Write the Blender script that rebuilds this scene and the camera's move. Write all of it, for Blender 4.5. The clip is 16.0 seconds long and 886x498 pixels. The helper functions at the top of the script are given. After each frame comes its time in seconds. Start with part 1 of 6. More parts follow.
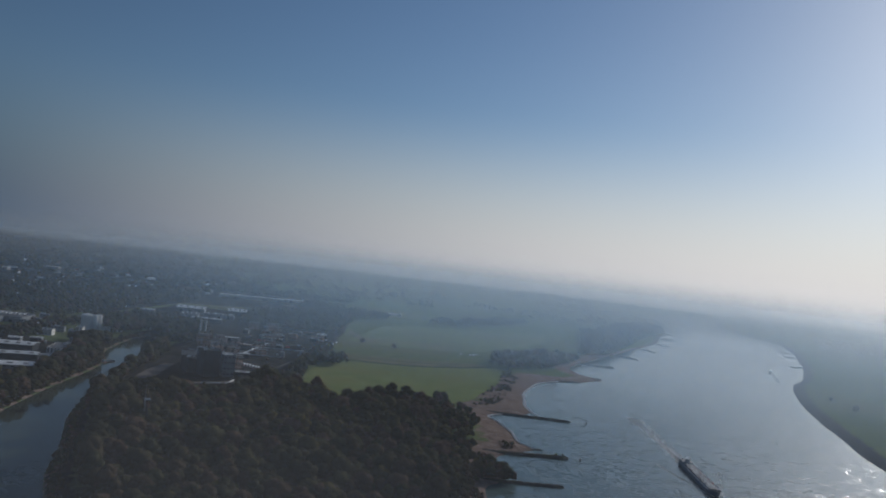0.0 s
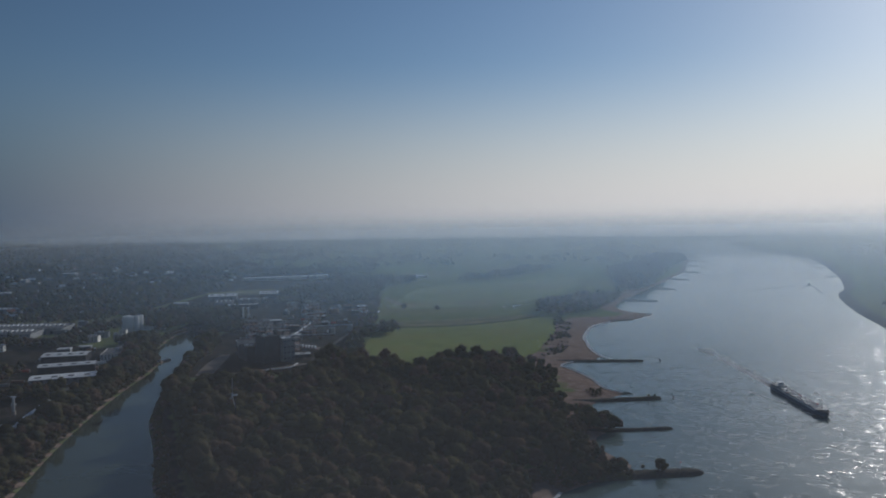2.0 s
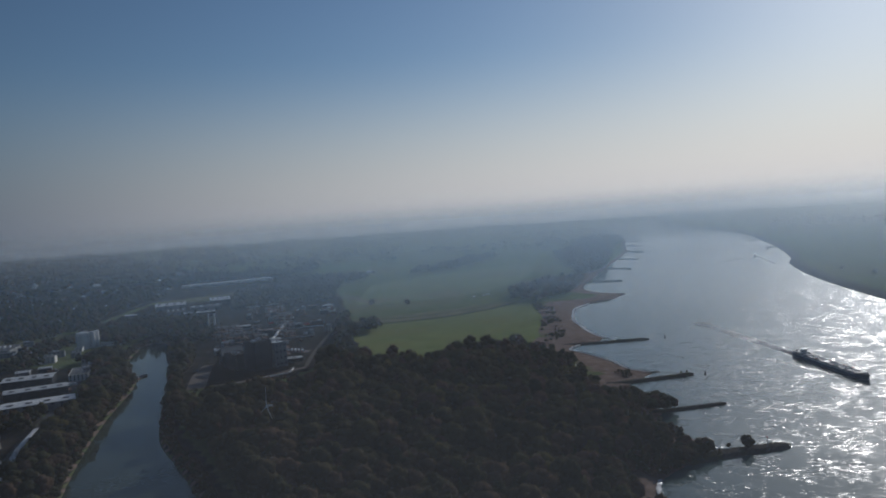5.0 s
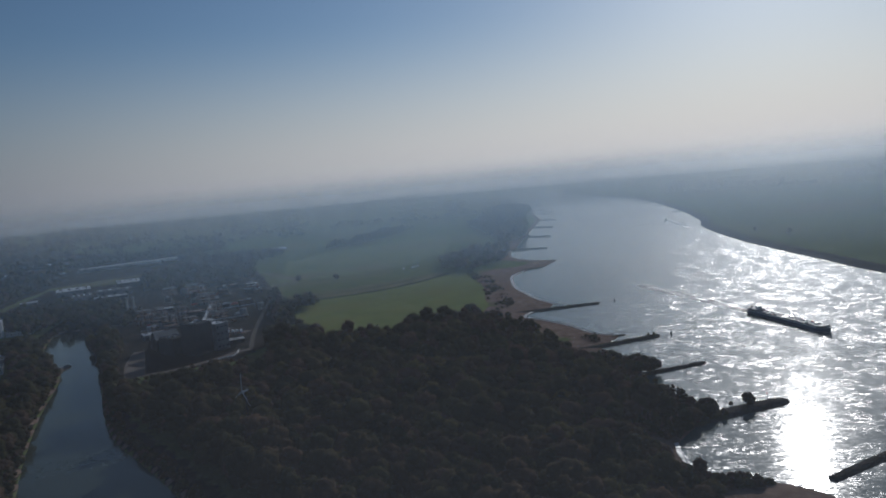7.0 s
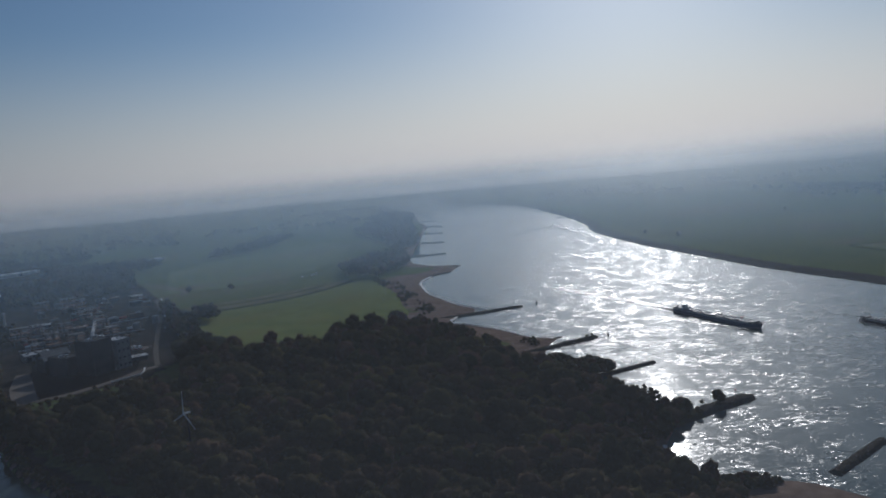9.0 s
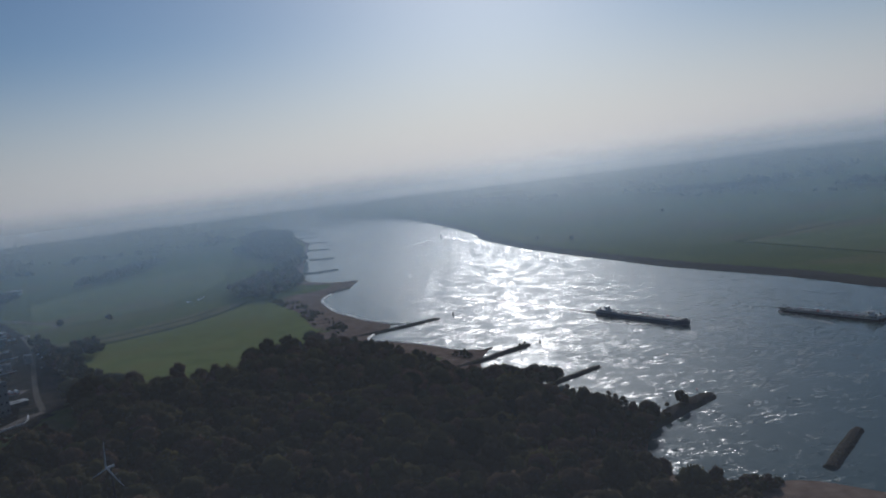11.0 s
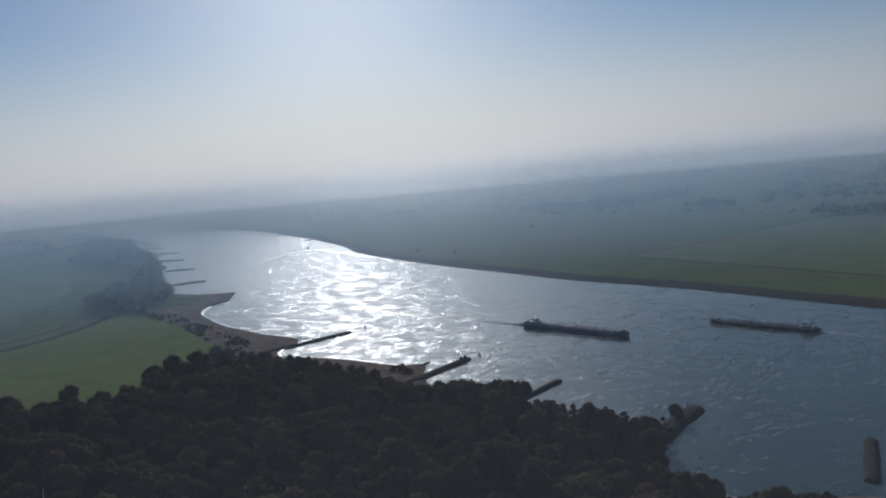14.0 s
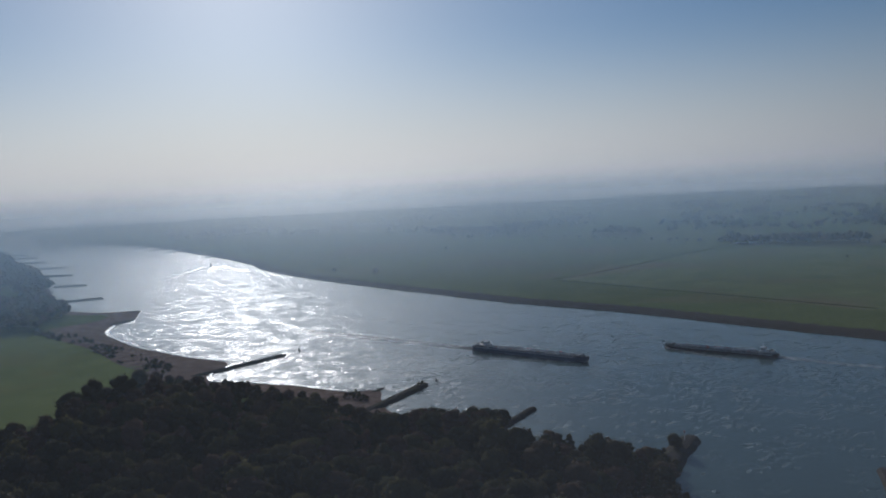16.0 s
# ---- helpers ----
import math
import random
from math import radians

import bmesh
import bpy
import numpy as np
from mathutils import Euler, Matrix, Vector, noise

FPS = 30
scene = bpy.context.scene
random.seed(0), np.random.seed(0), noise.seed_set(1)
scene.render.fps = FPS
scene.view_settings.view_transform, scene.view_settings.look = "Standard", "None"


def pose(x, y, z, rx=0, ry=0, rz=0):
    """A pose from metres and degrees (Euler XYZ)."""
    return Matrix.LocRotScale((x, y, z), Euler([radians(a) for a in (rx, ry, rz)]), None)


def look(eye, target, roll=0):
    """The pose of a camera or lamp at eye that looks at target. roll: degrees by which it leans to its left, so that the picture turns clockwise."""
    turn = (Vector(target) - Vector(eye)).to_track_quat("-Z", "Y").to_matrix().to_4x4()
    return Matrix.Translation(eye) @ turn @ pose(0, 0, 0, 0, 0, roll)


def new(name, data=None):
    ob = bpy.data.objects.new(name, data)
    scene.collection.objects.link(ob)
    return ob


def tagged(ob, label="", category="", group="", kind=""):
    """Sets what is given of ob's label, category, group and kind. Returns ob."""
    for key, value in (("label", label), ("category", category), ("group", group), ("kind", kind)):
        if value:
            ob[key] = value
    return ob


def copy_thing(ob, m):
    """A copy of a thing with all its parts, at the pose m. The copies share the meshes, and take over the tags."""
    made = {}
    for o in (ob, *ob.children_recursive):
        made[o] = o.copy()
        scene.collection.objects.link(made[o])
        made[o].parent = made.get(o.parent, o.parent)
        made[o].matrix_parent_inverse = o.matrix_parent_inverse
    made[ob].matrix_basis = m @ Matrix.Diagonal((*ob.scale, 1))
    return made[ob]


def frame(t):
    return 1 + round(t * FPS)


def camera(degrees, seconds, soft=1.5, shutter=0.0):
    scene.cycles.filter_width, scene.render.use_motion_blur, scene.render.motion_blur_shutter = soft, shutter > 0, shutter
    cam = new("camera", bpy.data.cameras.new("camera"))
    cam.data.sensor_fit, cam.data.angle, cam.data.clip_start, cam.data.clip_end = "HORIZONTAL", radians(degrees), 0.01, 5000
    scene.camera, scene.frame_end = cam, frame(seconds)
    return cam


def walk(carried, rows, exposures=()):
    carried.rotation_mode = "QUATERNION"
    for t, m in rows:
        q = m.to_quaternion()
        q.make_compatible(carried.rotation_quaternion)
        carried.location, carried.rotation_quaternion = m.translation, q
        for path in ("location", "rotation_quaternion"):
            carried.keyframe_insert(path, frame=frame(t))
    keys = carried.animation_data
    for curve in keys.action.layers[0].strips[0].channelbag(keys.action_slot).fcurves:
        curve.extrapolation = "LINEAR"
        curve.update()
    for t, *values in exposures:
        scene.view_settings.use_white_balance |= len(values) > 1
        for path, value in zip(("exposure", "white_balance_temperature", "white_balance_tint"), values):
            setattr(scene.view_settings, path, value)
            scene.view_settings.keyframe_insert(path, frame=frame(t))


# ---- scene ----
cam = camera(59.6, 16.0, 1.9)
PATH = [
    (0, (8.008, -1.543, 169.739), (8.015, 0.456, 169.78), 6.6),
    (0.5, (-5.774, 5.908, 169.757), (-5.774, 7.908, 169.793), 4.3),
    (1, (-21.294, 13.622, 168.957), (-21.3, 15.622, 168.985), -0.8),
    (1.5, (-36.764, 20.164, 167.933), (-36.767, 22.163, 167.896), -0.4),
    (2, (-51.78, 29.202, 166.74), (-51.768, 31.201, 166.669), -0.9),
    (2.5, (-66.704, 36.924, 166.235), (-66.667, 38.922, 166.167), -0.4),
    (3, (-82.07, 43.034, 165.592), (-82.015, 45.033, 165.524), -1.7),
    (3.5, (-99.139, 50.916, 164.637), (-99.046, 52.913, 164.568), -4.6),
    (5.8, (-164.13, 93.123, 159.279), (-163.839, 95.097, 159.143), -2.3),
    (6, (-169.661, 97.683, 159.158), (-169.356, 99.653, 159.003), -2.2),
    (6.5, (-183.335, 109.776, 158.514), (-182.925, 111.726, 158.347), -7.3),
    (7, (-197.182, 120.524, 157.877), (-196.693, 122.454, 157.697), -5.3),
    (7.5, (-209.779, 132.12, 156.934), (-209.241, 134.038, 156.75), -5.4),
    (8, (-222.044, 144.058, 156.06), (-221.42, 145.949, 155.874), -5.4),
    (8.5, (-231.84, 158.164, 155.03), (-231.11, 160.016, 154.842), -5.2),
    (9, (-241.86, 172.415, 154.149), (-241.05, 174.234, 153.962), -5.2),
    (9.2, (-245.05, 177.923, 154.009), (-244.219, 179.732, 153.816), -5.2),
    (11.3, (-268.234, 237.61, 152.143), (-267.098, 239.247, 151.966), -7.4),
    (11.5, (-270.76, 243.78, 152.264), (-269.608, 245.406, 152.095), -7.5),
    (12, (-277.319, 258.452, 151.619), (-276.09, 260.022, 151.455), -6.4),
    (12.5, (-283.24, 273.299, 150.947), (-281.952, 274.82, 150.786), -5.6),
    (13, (-288.672, 289.016, 149.793), (-287.363, 290.52, 149.634), -5.2),
    (13.5, (-292.721, 305.819, 148.925), (-291.339, 307.255, 148.755), -5.1),
    (14, (-296.728, 322.13, 147.412), (-295.298, 323.516, 147.226), -5.0),
    (14.5, (-298.808, 338.564, 146.176), (-297.342, 339.909, 145.969), -4.8),
    (15, (-300.249, 354.811, 144.999), (-298.722, 356.085, 144.786), -4.2),
    (15.5, (-300.341, 372.24, 143.199), (-298.762, 373.453, 143.006), -3.5),
    (16, (-299.408, 388.963, 142.278), (-297.793, 390.134, 142.133), -3.0),
]
walk(cam, [(t, look(eye, target, roll)) for t, eye, target, roll in PATH], [(0, 0.2, 6050, 9), (3.5, 0.14, 6050, 9), (6.5, -0.05, 5940, 9), (8.5, -0.1, 5880, 9), (12, -0.1, 5820, 9), (13.2, -0.08, 5820, 9), (14.2, 0.02, 5810, 9), (16, -0.04, 5800, 9)])

# ---------------------------------------------------------------- light
SUN_AZ, SUN_EL = 39.0, 21.0          # degrees east of +y, degrees up
sun_dir = Vector((math.sin(radians(SUN_AZ)) * math.cos(radians(SUN_EL)), math.cos(radians(SUN_AZ)) * math.cos(radians(SUN_EL)), math.sin(radians(SUN_EL))))
sun = new("sun", bpy.data.lights.new("sun", "SUN"))
sun.data.energy, sun.data.angle, sun.data.color = 2.2, radians(0.8), (1.0, 0.94, 0.87)
sun.matrix_world = Matrix.Translation((0, 0, 900)) @ sun_dir.to_track_quat("Z", "Y").to_matrix().to_4x4()

world = bpy.data.worlds.new("world")
scene.world = world
world.use_nodes = True
wn, wl = world.node_tree.nodes, world.node_tree.links
sky = wn.new("ShaderNodeTexSky")
sky.sky_type, sky.sun_disc = "NISHITA", False
sky.sun_elevation, sky.sun_rotation = radians(SUN_EL), radians(SUN_AZ)
sky.air_density, sky.dust_density, sky.ozone_density, sky.altitude = 1.0, 0.45, 3.5, 100
# a layer of ground haze whitens the lowest degrees of the sky, more on the sun's side
coord = wn.new("ShaderNodeTexCoord")
sep = wn.new("ShaderNodeSeparateXYZ")
wl.new(coord.outputs["Generated"], sep.inputs[0])
low = wn.new("ShaderNodeMapRange")
low.interpolation_type = "SMOOTHSTEP"
for k, v in (("From Min", 0.21), ("From Max", 0.0), ("To Min", 0.0), ("To Max", 0.97)):
    low.inputs[k].default_value = v
wl.new(sep.outputs["Z"], low.inputs["Value"])
dot = wn.new("ShaderNodeVectorMath")
dot.operation = "DOT_PRODUCT"
dot.inputs[1].default_value = Vector((sun_dir.x, sun_dir.y, 0)).normalized()
wl.new(coord.outputs["Generated"], dot.inputs[0])
side = wn.new("ShaderNodeMapRange")
for k, v in (("From Min", 0.31), ("From Max", 1.0), ("To Min", 0.0), ("To Max", 1.0)):
    side.inputs[k].default_value = v
wl.new(dot.outputs["Value"], side.inputs["Value"])
hazecol = wn.new("ShaderNodeMix")
hazecol.data_type = "RGBA"
hazecol.inputs["A"].default_value = (1.05, 1.6, 2.4, 1)
hazecol.inputs["B"].default_value = (13.0, 12.2, 11.6, 1)
curve = wn.new("ShaderNodeMath")
curve.operation = "POWER"
curve.inputs[1].default_value = 1.25
wl.new(side.outputs["Result"], curve.inputs[0])
wl.new(curve.outputs[0], hazecol.inputs["Factor"])
skymix = wn.new("ShaderNodeMix")
skymix.data_type = "RGBA"
wl.new(low.outputs["Result"], skymix.inputs["Factor"])
away = wn.new("ShaderNodeMapRange")
for k, v in (("From Min", 0.35), ("From Max", 0.88), ("To Min", 0.76), ("To Max", 1.0)):
    away.inputs[k].default_value = v
wl.new(dot.outputs["Value"], away.inputs["Value"])
deep = wn.new("ShaderNodeVectorMath")
deep.operation = "SCALE"
wl.new(sky.outputs["Color"], deep.inputs[0])
wl.new(away.outputs["Result"], deep.inputs["Scale"])
wl.new(deep.outputs["Vector"], skymix.inputs["A"])
wl.new(hazecol.outputs["Result"], skymix.inputs["B"])
wn["Background"].inputs["Strength"].default_value = 0.0505
wl.new(skymix.outputs["Result"], wn["Background"].inputs["Color"])
scene.cycles.transparent_max_bounces = 24


# ---------------------------------------------------------------- materials
def material(name, rough=0.8, metal=0.0, ior=None):
    m = bpy.data.materials.new(name)
    m.use_nodes = True
    b = m.node_tree.nodes["Principled BSDF"]
    b.inputs["Roughness"].default_value = rough
    b.inputs["Metallic"].default_value = metal
    if ior:
        b.inputs["IOR"].default_value = ior
    return m, m.node_tree.nodes, m.node_tree.links, b


def noise_node(n, l, scale, detail=4.0, vec=None, rough=0.55):
    t = n.new("ShaderNodeTexNoise")
    t.inputs["Scale"].default_value, t.inputs["Detail"].default_value, t.inputs["Roughness"].default_value = scale, detail, rough
    if vec is not None:
        l.new(vec, t.inputs["Vector"])
    return t.outputs["Fac"]


def ramp(n, l, value, *stops):
    r = n.new("ShaderNodeValToRGB")
    e = r.color_ramp.elements
    while len(e) < len(stops):
        e.new(0.5)
    for k, (p, c) in zip(e, stops):
        k.position, k.color = p, (*c, 1)
    l.new(value, r.inputs["Fac"])
    return r.outputs["Color"]


def blend(n, l, fac, a, b, mode="MIX"):
    m = n.new("ShaderNodeMix")
    m.data_type, m.blend_type = "RGBA", mode
    for key, v in (("Factor", fac), ("A", a), ("B", b)):
        if isinstance(v, (int, float)):
            m.inputs[key].default_value = v
        elif isinstance(v, tuple):
            m.inputs[key].default_value = (*v, 1)
        else:
            l.new(v, m.inputs[key])
    return m.outputs["Result"]


def world_pos(n):
    return n.new("ShaderNodeNewGeometry").outputs["Position"]


def bump(n, l, b, height, strength, distance):
    k = n.new("ShaderNodeBump")
    k.inputs["Strength"].default_value, k.inputs["Distance"].default_value = strength, distance
    l.new(height, k.inputs["Height"])
    l.new(k.outputs["Normal"], b.inputs["Normal"])
    return k


def surface(name, c1, c2, scale, rough=0.8, metal=0.0, bump_scale=None, bump_dist=0.1, c3=None, scale2=None):
    """A worn, mottled surface: two colours at one scale, an optional third at a broader one, and fine relief."""
    m, n, l, b = material(name, rough, metal)
    if rough >= 0.8:
        b.inputs["Specular IOR Level"].default_value = 0.0 if rough >= 0.9 else 0.12
    pos = world_pos(n)
    col = ramp(n, l, noise_node(n, l, scale, 6, pos), (0.3, c1), (0.7, c2))
    if c3:
        wide = n.new("ShaderNodeMapRange")
        wide.inputs["From Min"].default_value, wide.inputs["From Max"].default_value = 0.5, 0.68
        l.new(noise_node(n, l, scale2, 3, pos), wide.inputs["Value"])
        col = blend(n, l, wide.outputs["Result"], col, c3)
    info = n.new("ShaderNodeObjectInfo")
    dim = n.new("ShaderNodeMapRange")
    dim.inputs["To Min"].default_value, dim.inputs["To Max"].default_value = 0.8, 1.15
    l.new(info.outputs["Random"], dim.inputs["Value"])
    tone = n.new("ShaderNodeVectorMath")
    tone.operation = "SCALE"
    l.new(col, tone.inputs[0])
    l.new(dim.outputs["Result"], tone.inputs["Scale"])
    l.new(tone.outputs["Vector"], b.inputs["Base Color"])
    bump(n, l, b, noise_node(n, l, bump_scale or scale * 5, 5, pos), 0.6, bump_dist)
    return m


def plain(name, c, rough=0.6, metal=0.0):
    """Painted metal or the like: one colour with faint dirt."""
    return surface(name, tuple(v * 0.8 for v in c), tuple(min(1, v * 1.12) for v in c), 0.35, rough, metal, 2.0, 0.02)


def foliage_material():
    m, n, l, b = material("foliage", 0.75)
    pos = world_pos(n)
    info = n.new("ShaderNodeObjectInfo")
    tint = n.new("ShaderNodeAttribute")
    tint.attribute_name = "tint"
    add = n.new("ShaderNodeMath")
    add.operation = "ADD"
    l.new(info.outputs["Random"], add.inputs[0])
    l.new(tint.outputs["Fac"], add.inputs[1])
    part_ = n.new("ShaderNodeMath")
    part_.operation = "FRACT"
    l.new(add.outputs[0], part_.inputs[0])
    kind = ramp(n, l, part_.outputs[0], (0.0, (0.063, 0.067, 0.042)), (0.3, (0.104, 0.098, 0.055)), (0.5, (0.121, 0.096, 0.064)), (0.66, (0.153, 0.105, 0.081)), (0.76, (0.076, 0.079, 0.049)), (0.93, (0.112, 0.107, 0.057)), (1.0, (0.162, 0.141, 0.062)))
    leaf = ramp(n, l, noise_node(n, l, 0.9, 4, pos), (0.3, (0.750, 0.750, 0.750)), (0.75, (1.15, 1.12, 1.05)))
    l.new(blend(n, l, 1.0, kind, leaf, "MULTIPLY"), b.inputs["Base Color"])
    b.inputs["Specular IOR Level"].default_value = 0.0
    bump(n, l, b, noise_node(n, l, 1.3, 5, pos, 0.7), 0.8, 0.5)
    thin = n.new("ShaderNodeBsdfTranslucent")
    l.new(b.inputs["Base Color"].links[0].from_socket, thin.inputs["Color"])
    mixed = n.new("ShaderNodeMixShader")
    mixed.inputs[0].default_value = 0.5
    l.new(b.outputs[0], mixed.inputs[1])
    l.new(thin.outputs[0], mixed.inputs[2])
    l.new(mixed.outputs[0], n["Material Output"].inputs["Surface"])
    return m


def water_material(name, deep, swell, ripple, rough, glitter=0.0, shine=0.32):
    """Open water: a dark body under a glossy, gently wavy surface; glitter: the share of steep, stirred ripples on it, which lie in patches."""
    m, n, l, b = material(name, rough, 0.0, 1.33)
    b.inputs["Base Color"].default_value = (*deep, 1)
    b.inputs["Specular IOR Level"].default_value = shine
    pos = world_pos(n)
    # the river runs about 24 degrees east of north: patches and crests lie along and across it
    turn = n.new("ShaderNodeMapping")
    turn.inputs["Rotation"].default_value = (0, 0, radians(24))
    l.new(pos, turn.inputs["Vector"])

    def stretched(x, y):
        k = n.new("ShaderNodeVectorMath")
        k.operation = "MULTIPLY"
        k.inputs[1].default_value = (x, y, 1.0)
        l.new(turn.outputs["Vector"], k.inputs[0])
        return k.outputs[0]

    def span(value, a0, a1, b0, b1):
        k = n.new("ShaderNodeMapRange")
        for key, v in (("From Min", a0), ("From Max", a1), ("To Min", b0), ("To Max", b1)):
            k.inputs[key].default_value = v
        l.new(value, k.inputs["Value"])
        return k.outputs["Result"]

    def times(p, q):
        k = n.new("ShaderNodeMath")
        k.operation = "MULTIPLY"
        l.new(p, k.inputs[0])
        l.new(q, k.inputs[1])
        return k.outputs[0]

    vec = stretched(0.8, 1.25)

    def slopes(scale, amount):
        """Random slopes of waves of one size, as a vector in the level plane."""
        t = n.new("ShaderNodeTexNoise")
        t.inputs["Scale"].default_value, t.inputs["Detail"].default_value, t.inputs["Roughness"].default_value = scale, 2.5, 0.5
        l.new(vec, t.inputs["Vector"])
        mid = n.new("ShaderNodeVectorMath")
        mid.operation = "SUBTRACT"
        mid.inputs[1].default_value = (0.5, 0.5, 0.5)
        l.new(t.outputs["Color"], mid.inputs[0])
        flat = n.new("ShaderNodeVectorMath")
        flat.operation = "MULTIPLY"
        flat.inputs[1].default_value = (amount * 0.85, amount * 1.1, 0)
        l.new(mid.outputs[0], flat.inputs[0])
        return flat.outputs[0]

    def waves(*sizes, scale=None):
        """The normal of a surface that bears waves of several sizes."""
        total = slopes(*sizes[0])
        for size in sizes[1:]:
            k = n.new("ShaderNodeVectorMath")
            l.new(total, k.inputs[0])
            l.new(slopes(*size), k.inputs[1])
            total = k.outputs[0]
        if scale is not None:
            k = n.new("ShaderNodeVectorMath")
            k.operation = "SCALE"
            l.new(total, k.inputs[0])
            l.new(scale, k.inputs["Scale"])
            total = k.outputs[0]
        up, unit = n.new("ShaderNodeVectorMath"), n.new("ShaderNodeVectorMath")
        up.inputs[1].default_value, unit.operation = (0, 0, 1), "NORMALIZE"
        l.new(total, up.inputs[0])
        l.new(up.outputs[0], unit.inputs[0])
        return unit.outputs[0]

    # the reach upstream lies calmer
    sepy = n.new("ShaderNodeSeparateXYZ")
    l.new(pos, sepy.inputs[0])
    still = span(sepy.outputs["Y"], 1200.0, 2600.0, 1.0, 0.2)
    patch = span(noise_node(n, l, 0.014, 5, stretched(1.5, 0.5)), 0.36, 0.64, 0.25, 1.6)
    calm = times(patch, still)
    l.new(waves((0.05, swell), (0.26, ripple), (0.9, ripple), scale=calm), b.inputs["Normal"])
    if not glitter:
        return m
    steep = n.new("ShaderNodeBsdfPrincipled")
    steep.inputs["Base Color"].default_value = (*deep, 1)
    steep.inputs["IOR"].default_value, steep.inputs["Specular IOR Level"].default_value, steep.inputs["Roughness"].default_value = 1.33, 0.6, 0.24
    l.new(waves((0.12, 0.58), (0.45, 1.18), (1.5, 1.1)), steep.inputs["Normal"])
    gust = times(span(noise_node(n, l, 0.04, 6, stretched(1.25, 0.9)), 0.44, 0.56, 0.12, 1.75), span(noise_node(n, l, 0.11, 3, stretched(0.5, 1.4)), 0.44, 0.57, 0.35, 1.6))
    crest = span(noise_node(n, l, 0.25, 3, stretched(0.5, 1.5)), 0.47, 0.55, 0.03, glitter)
    mixed = n.new("ShaderNodeMixShader")
    far = times(span(sepy.outputs["Y"], 1900.0, 3000.0, 1.0, 0.15), span(sepy.outputs["Y"], 480.0, 760.0, 0.65, 1.0))
    l.new(times(times(times(crest, gust), span(patch, 0.25, 1.6, 0.55, 1.35)), far), mixed.inputs[0])
    l.new(b.outputs[0], mixed.inputs[1])
    l.new(steep.outputs[0], mixed.inputs[2])
    l.new(mixed.outputs[0], n["Material Output"].inputs["Surface"])
    return m


def ground_material():
    """Meadow, scrub, sand and plough land, told apart by the masks 'sand', 'stone' and 'yard' of the sheet."""
    m, n, l, b = material("ground", 0.9)
    pos = world_pos(n)
    cells = n.new("ShaderNodeTexVoronoi")
    cells.inputs["Scale"].default_value = 0.0042
    l.new(pos, cells.inputs["Vector"])
    pick = n.new("ShaderNodeSeparateColor")
    l.new(cells.outputs["Color"], pick.inputs[0])
    crop = ramp(n, l, pick.outputs[0], (0.0, (0.107, 0.140, 0.062)), (0.35, (0.140, 0.177, 0.073)), (0.6, (0.161, 0.158, 0.086)), (0.8, (0.114, 0.155, 0.062)), (1.0, (0.169, 0.147, 0.094)))
    grass = ramp(n, l, noise_node(n, l, 0.02, 6, pos), (0.3, (0.094, 0.117, 0.055)), (0.7, (0.146, 0.158, 0.075)))
    land = blend(n, l, 0.55, grass, crop)
    fine = ramp(n, l, noise_node(n, l, 0.25, 6, pos), (0.25, (0.75, 0.75, 0.75)), (0.75, (1.2, 1.2, 1.2)))
    land = blend(n, l, 1.0, land, fine, "MULTIPLY")

    def mask(name):
        a = n.new("ShaderNodeAttribute")
        a.attribute_name = name
        wob = n.new("ShaderNodeMath")
        wob.operation = "MULTIPLY_ADD"
        wob.inputs[1].default_value = 0.9
        l.new(noise_node(n, l, 0.09, 5, pos), wob.inputs[0])
        l.new(a.outputs["Fac"], wob.inputs[2])
        step = n.new("ShaderNodeMapRange")
        step.inputs["From Min"].default_value, step.inputs["From Max"].default_value = 0.85, 1.05
        l.new(wob.outputs[0], step.inputs["Value"])
        return step.outputs["Result"]

    sand = ramp(n, l, noise_node(n, l, 0.12, 6, pos), (0.3, (0.135, 0.098, 0.080)), (0.7, (0.260, 0.195, 0.160)))
    stone = ramp(n, l, noise_node(n, l, 0.8, 6, pos), (0.3, (0.055, 0.052, 0.046)), (0.7, (0.120, 0.108, 0.095)))
    yard = ramp(n, l, noise_node(n, l, 0.06, 6, pos), (0.35, (0.024, 0.026, 0.023)), (0.7, (0.060, 0.052, 0.045)))
    col = blend(n, l, mask("yard"), land, yard)
    col = blend(n, l, mask("sand"), col, sand)
    col = blend(n, l, mask("stone"), col, stone)
    l.new(col, b.inputs["Base Color"])
    b.inputs["Specular IOR Level"].default_value = 0.0
    bump(n, l, b, noise_node(n, l, 0.5, 6, pos), 0.7, 0.5)
    return m


